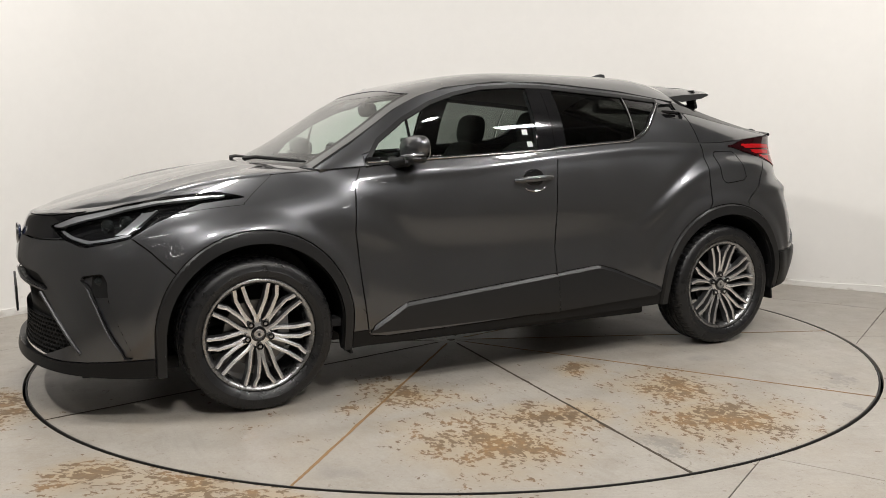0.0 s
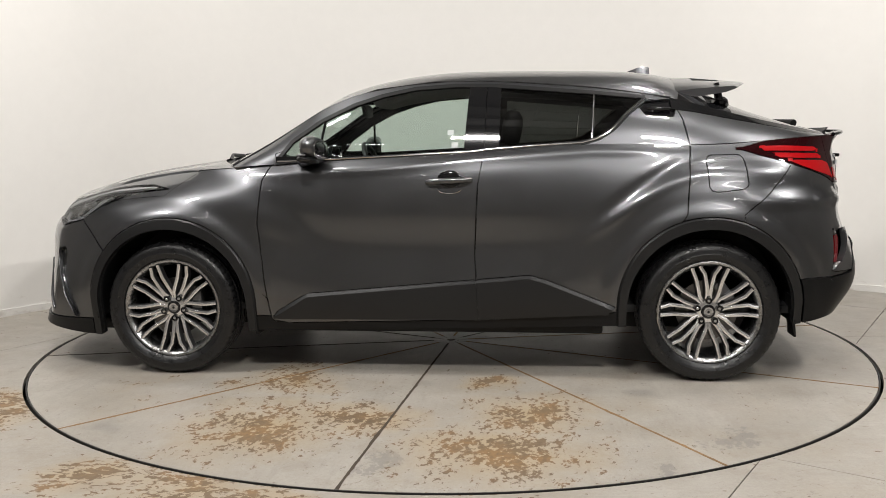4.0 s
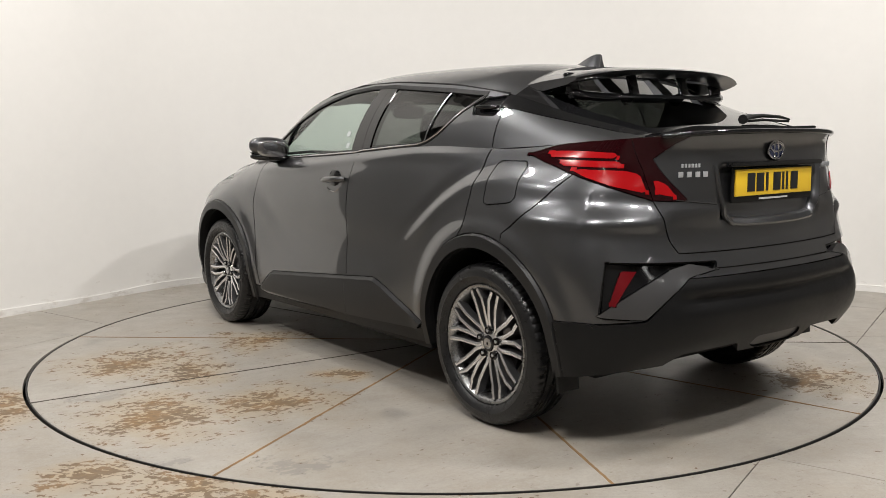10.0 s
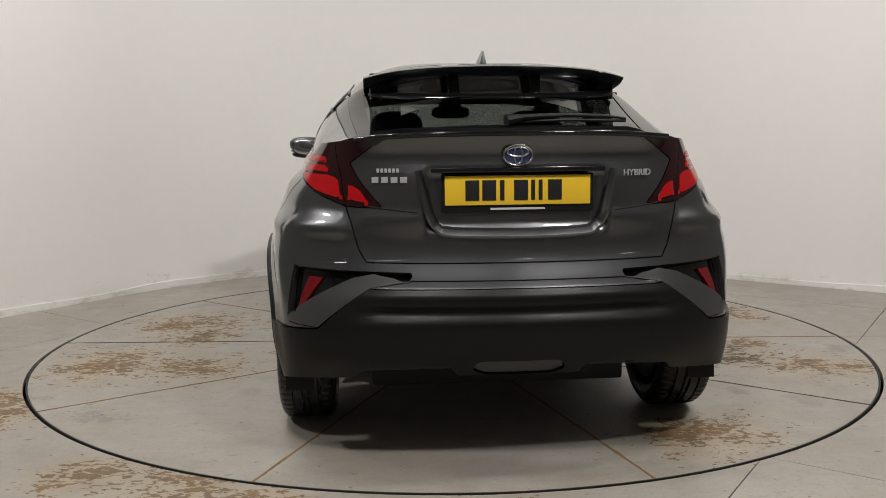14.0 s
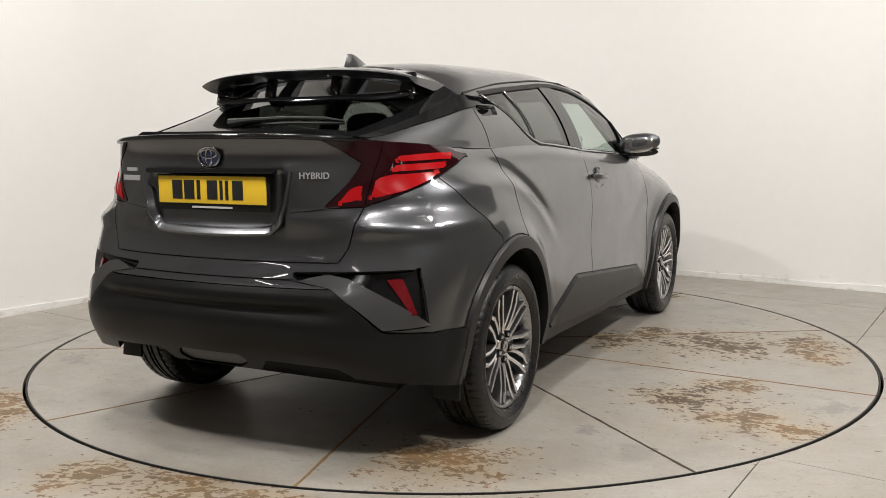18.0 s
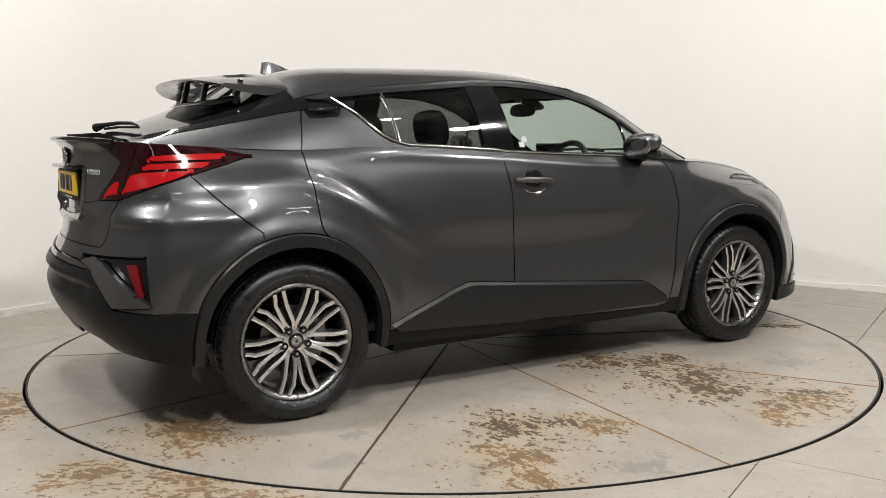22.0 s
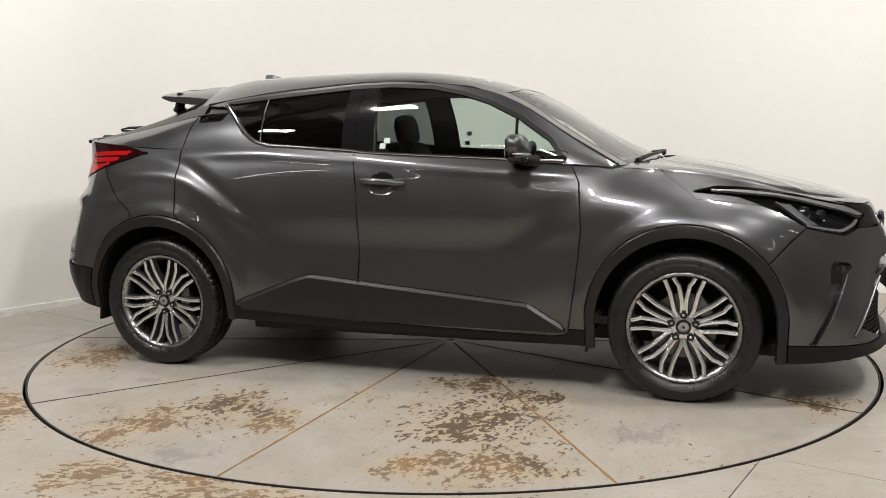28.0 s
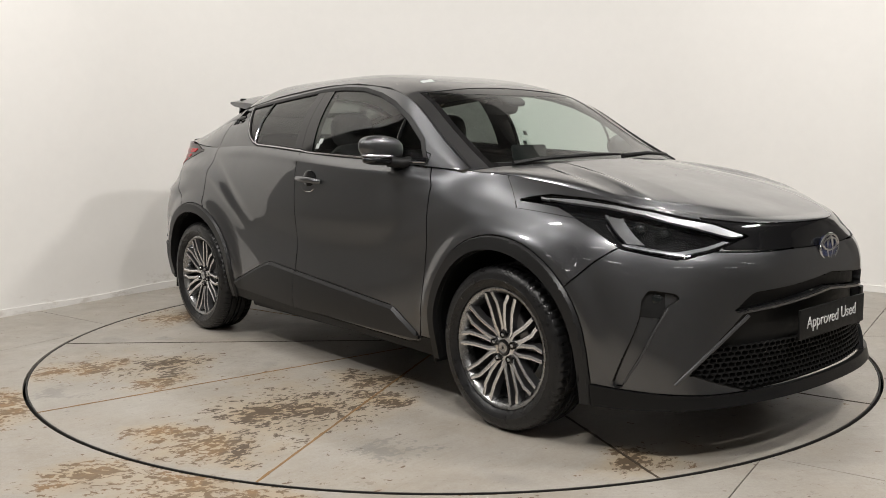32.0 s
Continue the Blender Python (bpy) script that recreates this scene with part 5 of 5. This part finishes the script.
for x0, x1, z in ((-.485, -.405, 1.062), (-.505, -.375, 1.030)):
    n = 6 if z > 1.05 else 4
    for k in range(n):
        x = x0 + (x1 - x0) * (k + .5) / n
        part("badge_bar", box(((x1 - x0) / n * .72, .005, .014 if z > 1.05 else .020), (x, rear_y(x, z) - .004, z), .001), BADGE, gate, "small chrome badge bar")
lettering("HYBRID", .032, BADGE, gate, pose(.43, rear_y(.43, 1.045) - .008, 1.045, 90, 0, 16), "chrome_lettering")
def plate_frame():
    """A sloping moulding round the sides and foot of the plate pocket."""
    path = [(-.338, 1.062), (-.326, .975), (-.300, .888), (-.272, .856), (-.225, .843), (0, .838), (.225, .843), (.272, .856), (.300, .888), (.326, .975), (.338, 1.062)]
    pts, _ = spline(path, 6)
    V, F = [], []
    for k, (x, z) in enumerate(pts):
        d = pts[min(k + 1, len(pts) - 1)] - pts[max(k - 1, 0)]
        d /= np.linalg.norm(d)
        into = np.array((-d[1], d[0]))
        for across, out in ((-.013, -.004), (-.011, .008), (-.003, .012), (.014, .000), (.024, -.014), (.024, -.03)):
            p = np.array((x, z)) + into * across
            V.append((p[0], rear_y(x * 1.07, z - .014) - out - .002, p[1]))
    n = 6
    F = [(n * k + q, n * k + q + 1, n * k + n + q + 1, n * k + n + q) for k in range(len(pts) - 1) for q in range(n - 1)]
    bm = bmesh.new()
    vs = [bm.verts.new(v) for v in V]
    for f in F:
        bm.faces.new([vs[i] for i in f])
    return bm


part("plate_surround", plate_frame(), PAINT, gate, "painted number plate surround")
for sx in (-1, 1):
    # no groove here: a dark bar draws the shade of the tailgate seam
    seam = [(sx * x, rear_y(x, z) - .0012, z) for x, z in zip(np.linspace(.345, .515, 12), np.linspace(.918, .938, 12))]
    part("seam_shade", tube(seam, .0022, 6), GAP_SHADE, gate, "thin dark bar drawn for the shade in a panel seam")
part("plate_shelf", box((.60, .03, .018), (0, rear_y(0, 1.06) - .010, 1.062), .006), GLOSS, gate, "gloss black grip bar over the plate")

# ---- nose: grille, sign, badge, wipers ----
HV, HF = [], []
cell = .030
for row in range(9):
    for col in range(-22, 23):
        cx, cz = (col + (row % 2) * .5) * cell * .95, .262 + row * cell * .62
        if sd_poly(np.array([[np.interp(abs(cx), (S[:60, 8, 0]), np.arange(60) / 2), np.interp(cz, S[12, :, 2], np.arange(57))]]), MOUTH)[0] > -.6:
            continue
        n0 = len(HV)
        for ring, back in ((1.0, 0), (.84, 0), (.84, .022), (1.0, .022)):
            for k in range(6):
                a = radians(30 + 60 * k)
                x, z = cx + ring * cell * .56 * math.cos(a), cz + ring * cell * .40 * math.sin(a)
                HV.append((x, front_y(x, z) - .016 - back, z))
        for a, b in ((0, 1), (1, 2)):
            for k in range(6):
                HF.append((n0 + a * 6 + k, n0 + a * 6 + (k + 1) % 6, n0 + b * 6 + (k + 1) % 6, n0 + b * 6 + k))
part("grille_mesh", (HV, HF, False), BLACK, nose, "black honeycomb grille")
for s in (-1, 1):
    part("mouth_trim", tube([tuple(S[int(round(2 * i)), int(round(j))] * (s, 1, 1) + (0, .004, 0)) for i, j in zip(np.linspace(14.2, 24.5, 8), np.linspace(20.3, 5.6, 8))], .007, 8), EDGE, nose, "grey grille edge trim")
    part("slot_trim", tube([(s * S[int(2 * i), j][0], S[int(2 * i), j][1] + .003, S[int(2 * i), j][2]) for i, j in ((25, 21), (27, 17), (29, 11), (31, 6))], .004, 8), EDGE, nose, "grey slot edge")
sy = front_y(.2, .49) + .030
sign = part("front_sign", box((.52, .010, .112), (0, sy, .482), .004), BLACK, nose, "black dealer plate with white lettering")
lettering("Approved", .062, WHITE, sign, pose(.085, sy + .006, .482, 90, 0, 180), "white_lettering", .001)
lettering("Used", .062, WHITE, sign, pose(-.122, sy + .006, .486, 90, 0, 180), "white_lettering", .001)
fy = front_y(0, .745) + .001
badge_f = part("nose_badge", superellipsoid((.140, .016, .098), (0, fy, .745), 2.0, (8, 0, 0)), BLUE, nose, "blue and chrome oval badge")
part("badge_ring", ring_on(0, fy + .005, .745, .069, .050, .006), CHROME, badge_f)
part("badge_loop", ring_on(0, fy + .007, .758, .053, .023, .005), CHROME, badge_f)
part("badge_loop", ring_on(0, fy + .007, .745, .020, .043, .005), CHROME, badge_f)
cowl = [(x, 1.235 - .235 * (abs(x) / .72) ** 2.2 - .02, 1.056 - .03 * (abs(x) / .72) ** 2) for x in np.linspace(-.72, .72, 31)]
CV = [q for x, y, z in cowl for q in ((x, y + .035, z), (x, y - .09, z - .012))]
part("cowl", (CV, [(2 * k, 2 * k + 1, 2 * k + 3, 2 * k + 2) for k in range(30)]), BLACK, car, "black cowl panel")
for pts in ([(.55, 1.085, 1.058), (.40, 1.125, 1.078), (.10, 1.165, 1.088), (-.10, 1.155, 1.086)], [(-.10, 1.17, 1.078), (-.30, 1.165, 1.088), (-.55, 1.09, 1.078), (-.66, 1.03, 1.070)]):
    part("wiper", tube(pts, [.012, .009, .008, .005], 8), BLACK, car, "black windscreen wiper")

# ---- cabin ----
part("roof_lining", panel(W, faces_top("roof"), "b", 0, 0, -.035), LINING, car, "pale roof lining")
part("inner_trim", panel(V, faces_of("boot", "tail", "tail_boot", "rear_bumper"), "b", 0, 0, -.06), DASH, car, "dark boot trim")
for s in "rl":
    part("door_card", panel(V, faces_of("door_f", "door_r", "quarter", "fuel", "wing"), s, 0, 0, -.065), DASH, car, "dark door lining")
    part("pillar_lining", panel(U, faces_up("quarter", "rail", "dblack", "plate", "door_r", "pillar_f", "pillar_r", "frame_r"), s, 0, 0, -.028), DASH, car, "dark pillar lining")
part("cabin_floor", box((1.56, 3.0, .04), (0, -.35, .335), .01), DASH, car, "dark cabin carpet")
dash = part("dashboard", superellipsoid((1.46, .52, .30), (0, .86, .905), 4), DASH, car, "dark dashboard")
part("display", box((.235, .025, .135), (0, .665, 1.065), .008, (12, 0, 0)), SCREEN, dash, "dark centre display")
part("steering_wheel", tube([(.36 + .185 * math.cos(t), .47 + .075 * math.sin(t), .965 + .170 * math.sin(t)) for t in np.linspace(0, 2 * math.pi, 40, endpoint=False)], .016, 10, True), DASH, dash, "dark steering wheel")
part("steering_hub", superellipsoid((.15, .09, .13), (.36, .50, .955), 3, (-25, 0, 0)), DASH, dash)
part("steering_spoke", box((.33, .02, .035), (.36, .48, .955), .008, (-25, 0, 0)), DASH, dash)
part("cabin_mirror", superellipsoid((.235, .035, .075), (0, .46, 1.325), 3.4, (-8, 0, 0)), DASH, car, "cabin mirror")
part("mirror_stalk", tube([(0, .475, 1.34), (0, .50, 1.385)], .014, 8), DASH, car)
part("sensor_box", superellipsoid((.14, .12, .035), (0, .53, 1.362), 3.4, (-28, 0, 0)), DASH, car, "dark sensor housing")
for x in (-.36, .36):
    seat = part("front_seat", superellipsoid((.50, .52, .19), (x, .06, .50), 3.6, (4, 0, 0)), SEAT, car, "dark cloth front seat")
    part("backrest", superellipsoid((.48, .16, .68), (x, -.26, .81), 3.4, (14, 0, 0)), SEAT, seat)
    part("headrest", superellipsoid((.27, .10, .19), (x, -.375, 1.215), 3.2, (10, 0, 0)), SEAT, seat)
bench = part("rear_bench", superellipsoid((1.30, .50, .18), (0, -.72, .52), 5, (4, 0, 0)), SEAT, car, "dark cloth rear bench")
part("backrest", superellipsoid((1.28, .15, .62), (0, -1.03, .80), 5, (20, 0, 0)), SEAT, bench)
for x in (-.38, 0, .38):
    part("headrest", superellipsoid((.25, .09, .16), (x, -1.155, 1.12), 3.2, (16, 0, 0)), SEAT, bench)
part("parcel_shelf", box((1.10, .52, .03), (0, -1.45, 1.04), .01), DASH, car, "dark parcel shelf")
for x, z in ((-.5, 1.385), (.5, 1.385)):
    part("sun_visor", box((.34, .13, .018), (x * .75, .32, 1.415), .007, (-16, 0, 0)), LINING, car, "pale sun visor")

# ---- small stickers on the glass ----
for s in (-1, 1):
    door = [o for o in car.children if o.name.startswith("front_door")][0 if s > 0 else 1]
    for y, z in ((-.105, 1.135), (-.085, 1.195 if s < 0 else 1.16)):
        part("window_sticker", box((.002, .030, .028), (s * (upper_x(y, z) + .0005), y, z), 0, (0, s * -24, 0)), LABEL, door, "small pale window sticker")
tx = .40
part("screen_sticker", box((.075, .028, .002), (tx, .335, near(T3, (0, 1), (tx, .335), 2) + .0015), 0, (-24, 8, 0)), LABEL, car, "small pale windscreen sticker")


# ---- what moves: the turntable carries the car round, clockwise seen from above ----
def motions():
    rows, carried = [], []
    for k in range(33):
        turn = TURN_START + TURN_RATE * k
        rows.append((float(k), pose(0, 0, 0, 0, 0, turn)))
        carried.append((float(k), pose(0, 0, 0, 0, 0, turn) @ pose(CAR_X, CAR_Y, .001)))
    walk(turntable, rows)
    walk(car, carried)


motions()
